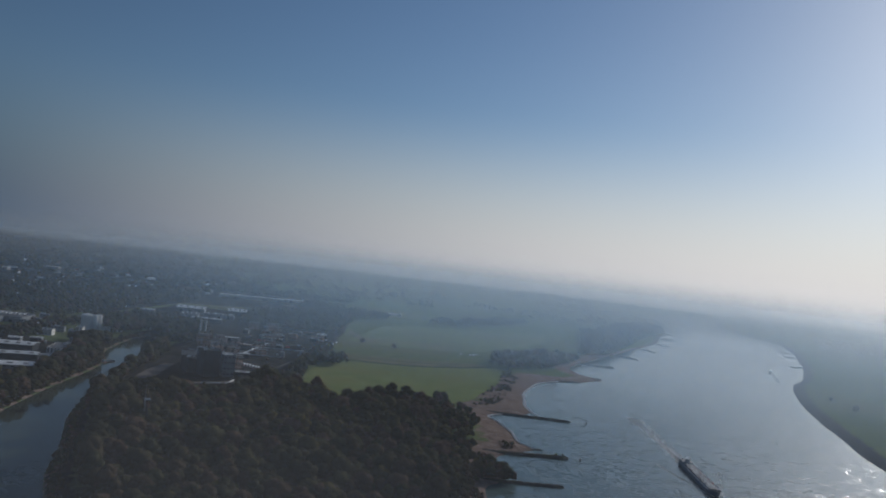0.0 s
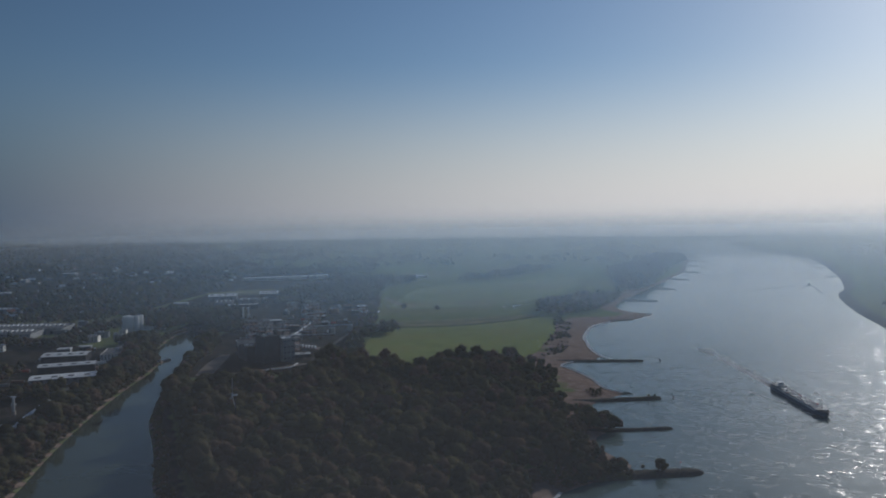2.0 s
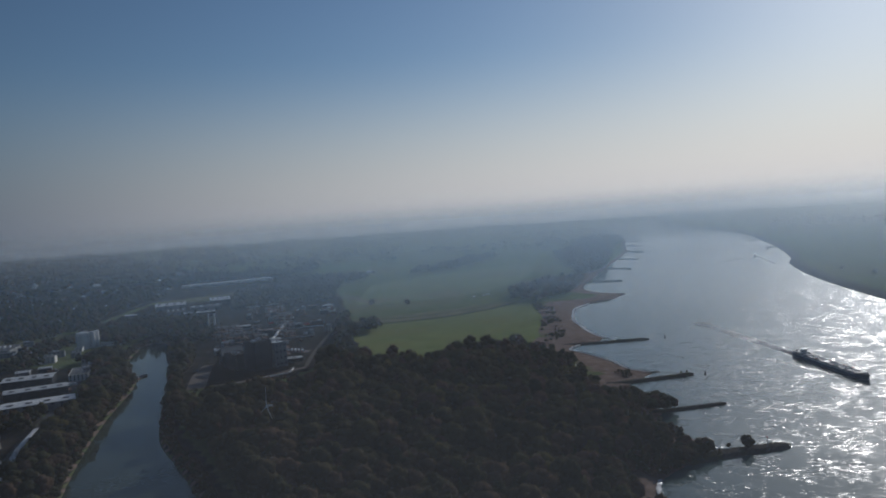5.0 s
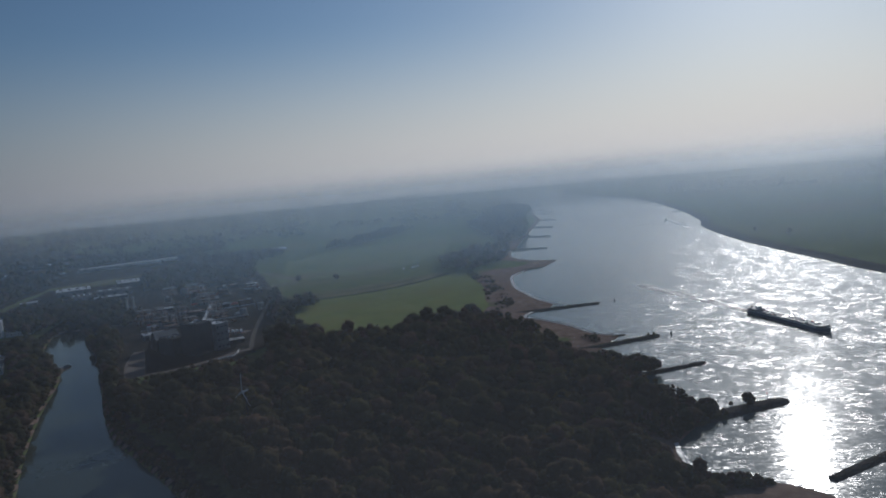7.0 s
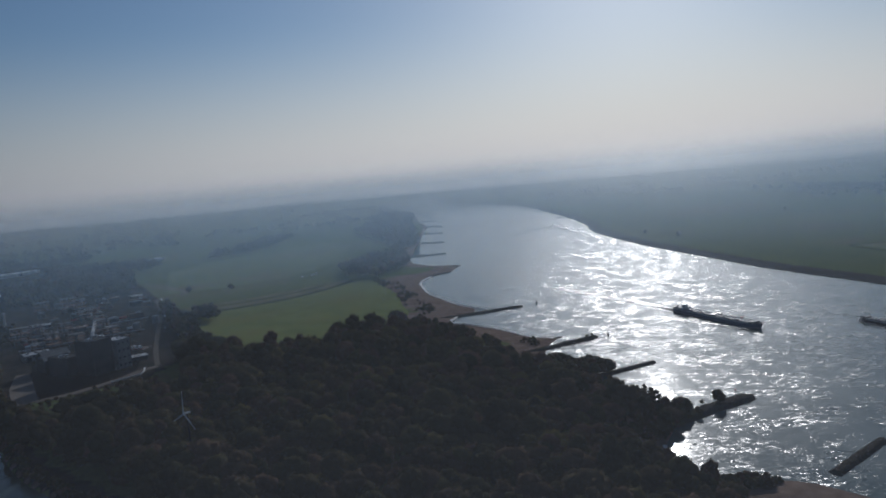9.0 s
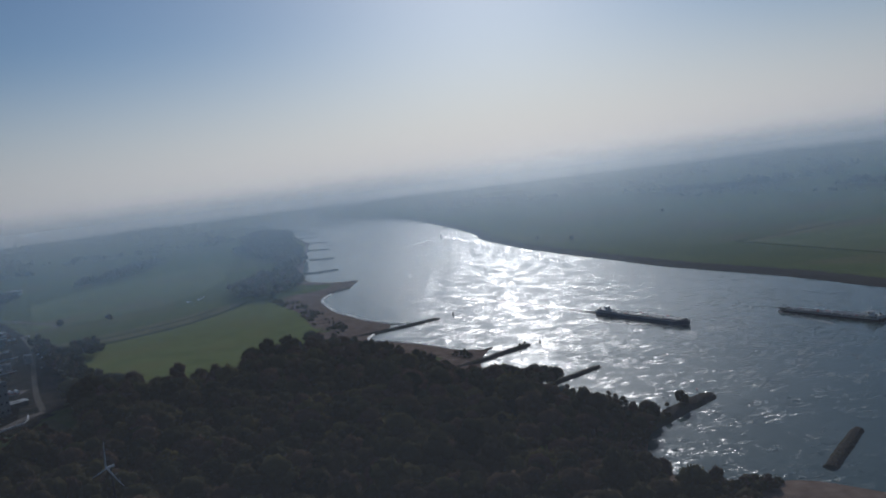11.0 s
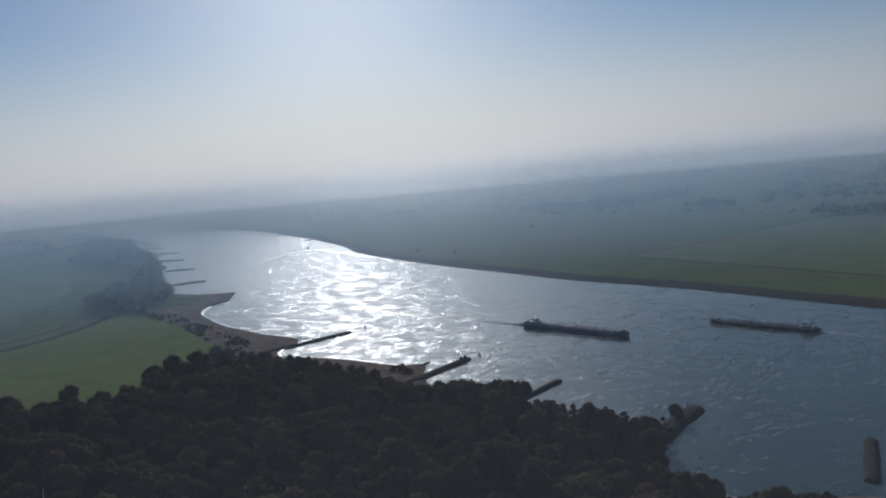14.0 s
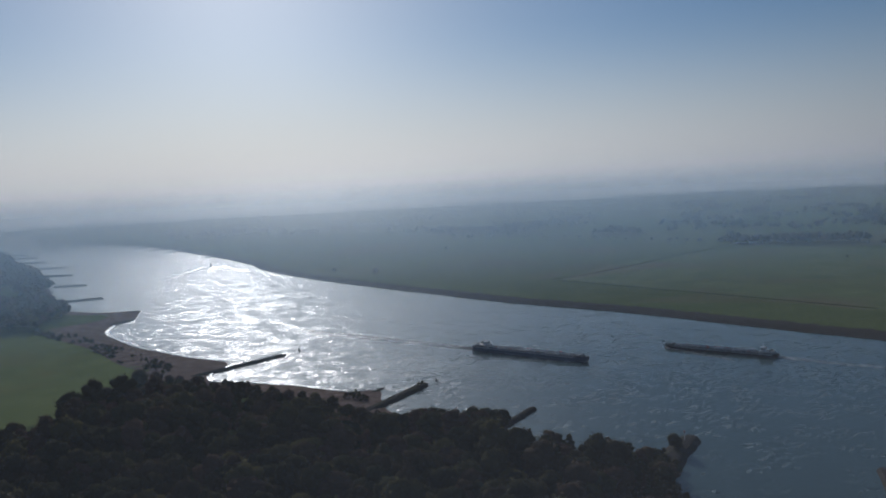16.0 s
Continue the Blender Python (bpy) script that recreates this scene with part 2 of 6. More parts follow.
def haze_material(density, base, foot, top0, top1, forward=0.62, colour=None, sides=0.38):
    """Haze put into a tinted sheet: mostly clear, the rest scatters the light that falls on it; thins out at its foot
    and at its top.
    """
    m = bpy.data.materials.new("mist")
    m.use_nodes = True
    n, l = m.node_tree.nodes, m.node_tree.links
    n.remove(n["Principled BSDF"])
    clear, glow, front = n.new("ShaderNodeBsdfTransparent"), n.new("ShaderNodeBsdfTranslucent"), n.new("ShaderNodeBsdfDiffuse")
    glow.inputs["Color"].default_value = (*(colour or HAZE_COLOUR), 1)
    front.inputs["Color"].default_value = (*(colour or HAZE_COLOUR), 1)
    lit = n.new("ShaderNodeMixShader")
    lit.inputs[0].default_value = 0.15
    l.new(glow.outputs[0], lit.inputs[1])
    l.new(front.outputs[0], lit.inputs[2])
    # droplets throw most of their light forward
    drops = n.new("ShaderNodeBsdfRefraction")
    drops.inputs["Color"].default_value = (*DROP_COLOUR, 1)
    drops.inputs["IOR"].default_value, drops.inputs["Roughness"].default_value = 1.4, 0.9
    both = n.new("ShaderNodeMixShader")
    both.inputs[0].default_value = forward
    l.new(lit.outputs[0], both.inputs[1])
    l.new(drops.outputs[0], both.inputs[2])
    sepz = n.new("ShaderNodeSeparateXYZ")
    l.new(world_pos(n), sepz.inputs[0])
    rise, fall = n.new("ShaderNodeMapRange"), n.new("ShaderNodeMapRange")
    fall.interpolation_type = "SMOOTHSTEP"
    rise.inputs["From Min"].default_value, rise.inputs["From Max"].default_value, rise.inputs["To Max"].default_value = base, base + foot, density
    fall.inputs["From Min"].default_value, fall.inputs["From Max"].default_value = top0, top1
    fall.inputs["To Min"].default_value, fall.inputs["To Max"].default_value = 1.0, 0.0
    l.new(sepz.outputs["Z"], rise.inputs["Value"])
    l.new(sepz.outputs["Z"], fall.inputs["Value"])
    # haze painted thicker by bearing: full at 28 degrees, thinning to both sides
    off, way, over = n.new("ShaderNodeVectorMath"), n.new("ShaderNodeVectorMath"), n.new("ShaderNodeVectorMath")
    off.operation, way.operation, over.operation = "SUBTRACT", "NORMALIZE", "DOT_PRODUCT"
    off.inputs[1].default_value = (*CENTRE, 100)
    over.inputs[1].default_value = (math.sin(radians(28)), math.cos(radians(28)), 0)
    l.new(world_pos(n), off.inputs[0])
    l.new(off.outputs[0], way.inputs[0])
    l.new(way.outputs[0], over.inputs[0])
    bearing_haze = n.new("ShaderNodeMapRange")
    bearing_haze.interpolation_type = "SMOOTHSTEP"
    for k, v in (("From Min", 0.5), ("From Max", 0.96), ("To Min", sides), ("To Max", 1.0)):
        bearing_haze.inputs[k].default_value = v
    l.new(over.outputs["Value"], bearing_haze.inputs["Value"])
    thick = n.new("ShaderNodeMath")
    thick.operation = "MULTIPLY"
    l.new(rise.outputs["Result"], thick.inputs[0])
    l.new(bearing_haze.outputs["Result"], thick.inputs[1])
    mul = n.new("ShaderNodeMath")
    mul.operation = "MULTIPLY"
    l.new(thick.outputs[0], mul.inputs[0])
    l.new(fall.outputs["Result"], mul.inputs[1])
    out = n.new("ShaderNodeMixShader")
    l.new(mul.outputs[0], out.inputs[0])
    l.new(clear.outputs[0], out.inputs[1])
    l.new(both.outputs[0], out.inputs[2])
    l.new(out.outputs[0], n["Material Output"].inputs["Surface"])
    return m


CENTRE = (-150.0, 190.0)             # the middle of the plain
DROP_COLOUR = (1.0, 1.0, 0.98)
# blue haze tint that is put into the sheets' colour
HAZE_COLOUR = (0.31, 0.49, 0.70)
M_foliage = foliage_material()
M_bark = surface("bark", (0.04, 0.03, 0.022), (0.09, 0.07, 0.05), 1.5)
M_ground = ground_material()
M_river = water_material("river_water", (0.070, 0.106, 0.102), 0.03, 0.09, 0.08, 0.85)
M_wake = water_material("churned_water", (0.28, 0.29, 0.28), 0.6, 1.0, 0.25)
M_canal = water_material("canal_water", (0.046, 0.058, 0.044), 0.02, 0.05, 0.08, shine=0.18)
M_field = surface("young_crop", (0.134, 0.164, 0.060), (0.179, 0.202, 0.076), 0.03, 0.9, 0, 0.8, 0.25, (0.171, 0.179, 0.067), 0.012)
M_meadow = surface("rough_meadow", (0.121, 0.128, 0.068), (0.175, 0.166, 0.094), 0.03, 0.9, 0, 0.6, 0.3, (0.103, 0.106, 0.062), 0.01)
M_ditch = surface("wet_ditch", (0.028, 0.036, 0.022), (0.050, 0.054, 0.032), 0.06, 0.9, 0, 0.6, 0.3)
M_pasture = surface("pasture", (0.135, 0.169, 0.084), (0.183, 0.209, 0.101), 0.02, 0.9, 0, 0.6, 0.3, (0.174, 0.161, 0.095), 0.006)
M_stone = surface("groyne_stone", (0.045, 0.042, 0.038), (0.115, 0.104, 0.092), 0.6, 0.9, 0, 0.9, 1.2, (0.080, 0.080, 0.045), 0.08)
M_asphalt = surface("asphalt", (0.045, 0.045, 0.045), (0.075, 0.072, 0.068), 0.3)
M_gravel = surface("gravel_track", (0.11, 0.09, 0.075), (0.19, 0.16, 0.135), 0.3)
M_dirt = surface("dirt_track", (0.050, 0.042, 0.034), (0.100, 0.082, 0.066), 0.2)
M_concrete = surface("concrete", (0.22, 0.20, 0.18), (0.38, 0.35, 0.31), 0.12, 0.85, 0, 1.5, 0.05, (0.16, 0.13, 0.11), 0.05)
# near-black that holds a painted shadow on the works yard
M_shadow_yard = surface("shadow_yard_black", (0.008, 0.008, 0.009), (0.020, 0.019, 0.019), 0.2, 0.95)
M_roof_light = surface("light_sheet_roof", (0.46, 0.47, 0.47), (0.66, 0.66, 0.64), 0.08, 0.5, 0, 1.5, 0.04)
M_roof_grey = surface("grey_roof", (0.10, 0.10, 0.10), (0.20, 0.20, 0.20), 0.08, 0.85)
M_roof_red = surface("tile_roof", (0.16, 0.07, 0.05), (0.26, 0.12, 0.08), 0.3)
M_wall_dark = surface("dark_cladding", (0.016, 0.018, 0.024), (0.034, 0.037, 0.044), 0.15, 0.85)
M_wall_grey = surface("grey_cladding", (0.13, 0.14, 0.15), (0.21, 0.22, 0.23), 0.12, 0.6)
M_wall_pale = surface("pale_wall", (0.48, 0.46, 0.43), (0.66, 0.64, 0.60), 0.12, 0.7)
M_white = plain("white_paint", (0.75, 0.75, 0.74), 0.45)
M_steel = plain("bare_steel", (0.42, 0.43, 0.45), 0.4, 0.6)
M_rust = surface("rusty_steel", (0.10, 0.05, 0.03), (0.20, 0.11, 0.07), 0.6, 0.7)
M_red = plain("red_paint", (0.42, 0.07, 0.05), 0.5)
M_blue = plain("blue_hull_paint", (0.13, 0.165, 0.22), 0.4)
M_black = plain("black_hull_paint", (0.018, 0.019, 0.022), 0.4)
M_deck = surface("deck_paint", (0.10, 0.12, 0.125), (0.20, 0.21, 0.21), 0.3, 0.6)
M_glass = plain("dark_window_glass", (0.02, 0.025, 0.03), 0.08)
M_foam = surface("foam", (0.70, 0.71, 0.71), (0.88, 0.89, 0.89), 0.5, 0.9)
# pale colour that holds the sun's glint on the wet shoreline
M_surf_glint = plain("surf_and_glint", (0.55, 0.56, 0.56), 0.38)
M_woodsfar = surface("distant_woods", (0.030, 0.040, 0.024), (0.055, 0.060, 0.034), 0.004, 0.9, 0, 0.05, 2.0)


# ---------------------------------------------------------------- mesh helpers
def tri_mesh(name, verts, tris, mat, smooth=True, attrs=None):
    verts, tris = np.asarray(verts, np.float32), np.asarray(tris, np.int32)
    me = bpy.data.meshes.new(name)
    me.vertices.add(len(verts))
    me.vertices.foreach_set("co", verts.ravel())
    k = tris.shape[1]
    me.loops.add(tris.size)
    me.loops.foreach_set("vertex_index", tris.ravel())
    me.polygons.add(len(tris))
    me.polygons.foreach_set("loop_start", np.arange(0, tris.size, k, dtype=np.int32))
    me.update(calc_edges=True)
    me.validate()
    if smooth:
        me.polygons.foreach_set("use_smooth", np.ones(len(tris), bool))
    for key, values in (attrs or {}).items():
        a = me.attributes.new(key, "FLOAT", "POINT")
        a.data.foreach_set("value", np.asarray(values, np.float32))
    me.materials.append(mat)
    return me


def part(name, bm, mat, parent, label="", smooth=False):
    me = bpy.data.meshes.new(name)
    bmesh.ops.recalc_face_normals(bm, faces=bm.faces)
    bm.to_mesh(me)
    bm.free()
    if smooth:
        me.polygons.foreach_set("use_smooth", np.ones(len(me.polygons), bool))
    me.materials.append(mat)
    ob = new(name, me)
    ob.parent = parent
    if label:
        tagged(ob, label)
    return ob


def root(name, m, label, category, group="", kind=""):
    e = new(name)
    e.matrix_basis = m
    return tagged(e, label, category, group, kind)


def add_box(bm, x0, x1, y0, y1, z0, z1, bevel=0.0):
    r = bmesh.ops.create_cube(bm, size=1, matrix=Matrix.Translation(((x0 + x1) / 2, (y0 + y1) / 2, (z0 + z1) / 2)) @ Matrix.Diagonal((x1 - x0, y1 - y0, z1 - z0, 1)))
    if bevel:
        es = list({e for v in r["verts"] for e in v.link_edges})
        bmesh.ops.bevel(bm, geom=es, offset=bevel, segments=1, affect="EDGES")
    return bm


def box(*a, bevel=0.0):
    return add_box(bmesh.new(), *a, bevel=bevel)


def add_tube(bm, p, q, r0, r1=None, seg=10, cap=True):
    p, q = Vector(p), Vector(q)
    d = q - p
    m = Matrix.Translation((p + q) / 2) @ d.to_track_quat("Z", "Y").to_matrix().to_4x4()
    bmesh.ops.create_cone(bm, cap_ends=cap, segments=seg, radius1=r0, radius2=r0 if r1 is None else r1, depth=d.length, matrix=m)
    return bm


def tube(p, q, r0, r1=None, seg=10):
    return add_tube(bmesh.new(), p, q, r0, r1, seg)


def prism(poly, z0, z1):
    """An upright prism over a polygon."""
    bm = bmesh.new()
    lo, hi = [bm.verts.new((x, y, z0)) for x, y in poly], [bm.verts.new((x, y, z1)) for x, y in poly]
    bm.faces.new(hi)
    bm.faces.new(lo[::-1])
    for i in range(len(poly)):
        j = (i + 1) % len(poly)
        bm.faces.new((lo[i], lo[j], hi[j], hi[i]))
    return bm


def inside(px, py, poly):
    poly = np.asarray(poly, float)
    res = np.zeros(np.shape(px), bool)
    for (x0, y0), (x1, y1) in zip(poly, np.roll(poly, -1, 0)):
        hit = (y0 > py) != (y1 > py)
        res ^= hit & (px < (x1 - x0) * (py - y0) / ((y1 - y0) or 1e-9) + x0)
    return res


def edge_distance(px, py, line, closed=False):
    line = np.asarray(line, float)
    ends = np.roll(line, -1, 0) if closed else line[1:]
    best = np.full(np.shape(px), 1e9)
    for (x0, y0), (x1, y1) in zip(line, ends):
        dx, dy = x1 - x0, y1 - y0
        t = np.clip(((px - x0) * dx + (py - y0) * dy) / (dx * dx + dy * dy + 1e-9), 0, 1)
        best = np.minimum(best, np.hypot(px - x0 - t * dx, py - y0 - t * dy))
    return best


def rounded(points, steps=6):
    """A smooth line through the points."""
    p = np.asarray(points, float)
    p = np.vstack([2 * p[0] - p[1], p, 2 * p[-1] - p[-2]])
    out = []
    for i in range(1, len(p) - 2):
        for s in np.arange(steps) / steps:
            a, b, c, d = p[i - 1:i + 3]
            out.append(0.5 * (2 * b + (c - a) * s + (2 * a - 5 * b + 4 * c - d) * s * s + (3 * b - a - 3 * c + d) * s ** 3))
    return np.array(out + [p[-2]])


# ---------------------------------------------------------------- the plan: river, canal, land
WEST_BANK = rounded([(80, -300), (70, 150), (58, 330), (47, 395), (40, 420), (24, 437), (12, 455), (10, 472), (20, 493), (42, 512), (66, 530), (76, 545), (70, 562), (64, 585), (66, 612), (78, 630), (79, 660), (79, 695), (84, 718), (104, 742), (122, 760), (108, 785), (105, 830), (94, 878), (86, 906), (104, 928), (132, 944), (142, 965), (140, 1010)])
WEST_BANK = np.vstack([WEST_BANK[:-1], rounded([(140, 1010), (145, 1060), (150, 1110), (166, 1170), (188, 1230), (222, 1272), (266, 1298), (300, 1340), (318, 1366), (296, 1392), (284, 1420), (280, 1480), (305, 1560), (350, 1655), (398, 1760), (468, 1905), (590, 2165), (716, 2440), (814, 2735), (919, 3021), (981, 3259), (1016, 3481), (1029, 3668), (1062, 3856), (1106, 3964), (1208, 4107), (1352, 4225), (1477, 4279), (1636, 4321), (2000, 4390), (2600, 4430)])])
EAST_BANK = rounded([(300, -300), (350, 100), (402, 330), (443, 511), (467, 599), (504, 735), (532, 900), (572, 1040), (606, 1165), (682, 1395), (786, 1640), (862, 1760), (932, 1900), (1055, 2160), (1120, 2320), (1279, 2695), (1390, 3030), (1420, 3226), (1423, 3453), (1414, 3614), (1430, 3817), (1481, 4026), (1560, 4125), (1709, 4180), (2000, 4240), (2600, 4270)])
CANAL = np.vstack([rounded([(-40, -420), (-90, -160), (-130, 100), (-160, 300), (-190, 420), (-235, 515), (-252, 565), (-276, 625), (-300, 684), (-318, 760), (-331, 830), (-345, 905), (-355, 965), (-376, 1050), (-394, 1110), (-408, 1180), (-424, 1235)]),
                   rounded([(-436, 1244), (-450, 1225), (-446, 1150), (-428, 1050), (-398, 985), (-382, 906), (-373, 810), (-364, 740), (-351, 656), (-336, 580), (-321, 516), (-302, 420), (-285, 300), (-268, 100), (-232, -160), (-185, -420)])])
RIVER = np.vstack([WEST_BANK, EAST_BANK[::-1]])
def plain_rise(x, y):
    """The far plain climbs gently towards its rim."""
    d = np.hypot(np.asarray(x, float) - CENTRE[0], np.asarray(y, float) - CENTRE[1])
    return 62.0 * (np.clip(d - 2800, 0.0, 1880.0) / 1880.0) ** 2


# yards and built-up ground
YARDS = ([(-350, 850), (-215, 870), (-165, 960), (-150, 1300), (-165, 1520), (-340, 1500), (-385, 1250), (-370, 1010)],
         [(-460, 560), (-385, 560), (-412, 740), (-432, 850), (-450, 960), (-480, 1060), (-600, 1120), (-760, 1320), (-1000, 1300), (-900, 700)],
         [(-600, 1480), (-400, 1450), (-380, 1830), (-600, 1850)],
         [(-470, 1200), (-330, 1200), (-160, 1420), (-168, 1640), (-190, 1900), (-330, 2020), (-470, 1950)],
         [(-4500, 1150), (-900, 1330), (-620, 1460), (-600, 1900), (-420, 2000), (-300, 2330), (-420, 2750), (-760, 3200), (-1500, 4700), (-4500, 4700)])


def land_shape(X, Y):
    """Height of the sheet and its masks at the given places."""
    wet = inside(X, Y, RIVER)
    dw, de = edge_distance(X, Y, WEST_BANK), edge_distance(X, Y, EAST_BANK)
    dc = edge_distance(X, Y, CANAL, True)
    basin = inside(X, Y, CANAL)
    west = dw < de
    d = np.where(west, dw, de)
    z = np.where(west, 4.0 * (1 - np.exp(-d / 26)), 4.6 * (1 - np.exp(-d / 9)))
    z = np.minimum(z, 4.0)
    z = np.minimum(z, 4.0 * (1 - np.exp(-dc / 7)) + 0.0)
    z = np.where(wet, -np.minimum(3.5, 0.12 * d), z)
    z = np.where(basin, -np.minimum(3.0, 0.3 * dc), z)
    sand = np.where(west & ~wet, np.clip(1.3 - d / np.where(np.abs(Y - 1130) < 190, 78, 46), 0, 1) * (np.abs(Y - 1050) < 800) + np.clip(0.9 - d / 25, 0, 1) * (np.abs(Y - 1050) >= 800), 0)
    sand = np.where(wet & west, 1.0, sand)
    sand = np.maximum(sand, np.where(~basin & (dc < 3.5), 0.8, 0))
    stone = np.where(~west & ~wet, np.clip(1.35 - d / 24, 0, 1), 0)
    stone = np.where(wet & ~west, 1.0, stone)
    yard = np.where(~basin & (dc < 22), np.clip(1.3 - dc / 22, 0, 1), 0.0)
    for p in YARDS:
        yard = np.maximum(yard, np.where(inside(X, Y, p), np.clip(0.35 + edge_distance(X, Y, p, True) / 30, 0, 1), 0))
    return z + plain_rise(X, Y), sand, stone, yard


def grid_lines(lo, a, b, hi, step, grow):
    mid = list(np.arange(a, b, step))
    out, s = [], step
    x = b
    while x < hi:
        out.append(x)
        s *= grow
        x += s
    out.append(hi)
    pre, s, x = [], step, a - step
    while x > lo:
        pre.append(x)
        s *= grow
        x -= s
    pre.append(lo)
    return np.array(pre[::-1] + mid + out)


def build_ground():
    gx, gy = grid_lines(-4850, -460, 700, 4750, 5.0, 1.032), grid_lines(-4600, 360, 1500, 5000, 5.0, 1.018)
    X, Y = np.meshgrid(gx, gy)
    z, sand, stone, yard = land_shape(X, Y)
    nx, ny = len(gx), len(gy)
    idx = np.arange(nx * ny).reshape(ny, nx)
    quads = np.stack([idx[:-1, :-1], idx[:-1, 1:], idx[1:, 1:], idx[1:, :-1]], -1).reshape(-1, 4)
    me = tri_mesh("ground", np.stack([X, Y, z], -1).reshape(-1, 3), quads, M_ground, True, {"sand": sand.ravel(), "stone": stone.ravel(), "yard": yard.ravel()})
    return tagged(new("ground", me), "flat floodplain of meadow, sand beaches and yards", "ground", kind="structure")


build_ground()


def water_sheet(name, poly, mat, label):
    """A level sheet at the water's height; the ground hides what lies under the land."""
    bm = bmesh.new()
    bm.faces.new([bm.verts.new((x, y, 0.0)) for x, y in poly])
    me = bpy.data.meshes.new(name)
    bm.to_mesh(me)
    bm.free()
    me.materials.append(mat)
    return tagged(new(name, me), label, "water", kind="structure")


def river_sheet():
    """The river's level surface, which follows the plain; the banks rise out of it."""
    gx, gy = np.arange(-60, 2640, 20.0), np.arange(-300, 4500, 20.0)
    X, Y = np.meshgrid(gx, gy)
    near = inside(X, Y, RIVER) | (np.minimum(edge_distance(X, Y, WEST_BANK), edge_distance(X, Y, EAST_BANK)) < 24)
    keep = near[:-1, :-1] | near[1:, :-1] | near[:-1, 1:] | near[1:, 1:]
    idx = np.arange(X.size).reshape(X.shape)
    q = np.stack([idx[:-1, :-1], idx[:-1, 1:], idx[1:, 1:], idx[1:, :-1]], -1)[keep]
    used, q = np.unique(q, return_inverse=True)
    v = np.stack([X, Y, plain_rise(X, Y)], -1).reshape(-1, 3)[used]
    return tagged(new("water_river", tri_mesh("water_river", v, q.reshape(-1, 4), M_river)), "broad river with rippled, sun-glittering grey water", "water", kind="structure")


river_sheet()
water_sheet("water_canal", [(-25, -410), (-75, -160), (-110, 100), (-150, 350), (-225, 560), (-310, 820), (-335, 965), (-385, 1180), (-415, 1262), (-470, 1262), (-470, 1120), (-425, 970), (-395, 760), (-350, 520), (-290, 100), (-250, -160), (-200, -410)], M_canal, "calm dark green water of a side canal")


def sheet(name, poly, z, mat, label, category):
    """A field, track or pavement: a low slab on the level land."""
    ob = part(name, prism(poly, z - 0.3, z), mat, None)
    return tagged(ob, label, category, kind="structure")


def strip(name, line, width, z, mat, label, category):
    """A track of even width along a line."""
    p = rounded(line, 4)
    t = np.gradient(p, axis=0)
    nrm = np.stack([-t[:, 1], t[:, 0]], 1) / np.linalg.norm(t, axis=1)[:, None]
    return sheet(name, [tuple(v) for v in np.vstack([p + nrm * width / 2, (p - nrm * width / 2)[::-1]])], z, mat, label, category)


sheet("field", [tuple(v) for v in rounded([(-146, 940), (-152, 1080), (-140, 1195), (-80, 1212), (-20, 1222), (50, 1262), (118, 1318), (140, 1310), (128, 1230), (112, 1130), (84, 1040), (66, 975), (20, 915), (-60, 905), (-110, 915), (-146, 940)], 3)[:-1]], 4.06, M_field, "bright green field of young crop", "field")
sheet("meadow", [tuple(v) for v in rounded([(-150, 1225), (-60, 1232), (10, 1246), (90, 1310), (112, 1350), (60, 1345), (-20, 1310), (-90, 1300), (-150, 1290), (-150, 1225)], 3)[:-1]], 4.05, M_meadow, "strip of rough brownish meadow between fields", "meadow")
sheet("pasture", [(-150, 1500), (-60, 1480), (40, 1500), (110, 1560), (200, 1700), (300, 1950), (340, 2200), (180, 2120), (0, 2040), (-110, 1900)], 4.05, M_pasture, "pale green pasture behind the meadow", "field")
sheet("pasture", [(625, 640), (560, 495), (640, 420), (1250, 520), (1330, 780), (980, 940), (735, 925)], 4.05, M_pasture, "dull green pasture on the far bank", "field")
sheet("pasture", [(700, 1000), (740, 945), (985, 962), (1330, 830), (1340, 1000), (1500, 1300), (1150, 1420), (800, 1230)], 4.05, M_pasture, "wide olive pasture on the far bank", "field")


strip("ditch", [(-150, 1222), (-80, 1224), (-10, 1238), (60, 1282), (116, 1336)], 5.0, 4.10, M_ditch, "dark reed-lined ditch between field and meadow", "ditch")
strip("ditch", [(-140, 1262), (-60, 1268), (10, 1290), (70, 1332)], 4.0, 4.11, M_ditch, "dark reed-lined ditch through the meadow", "ditch")
strip("ditch", [(726, 932), (680, 795), (632, 654), (574, 489)], 4.5, 4.11, M_ditch, "dark ditch along the far pasture's edge", "ditch")
strip("ditch", [(728, 936), (800, 912), (877, 900), (1106, 876), (1330, 850)], 5.0, 4.13, M_ditch, "dark ditch between two far pastures", "ditch")


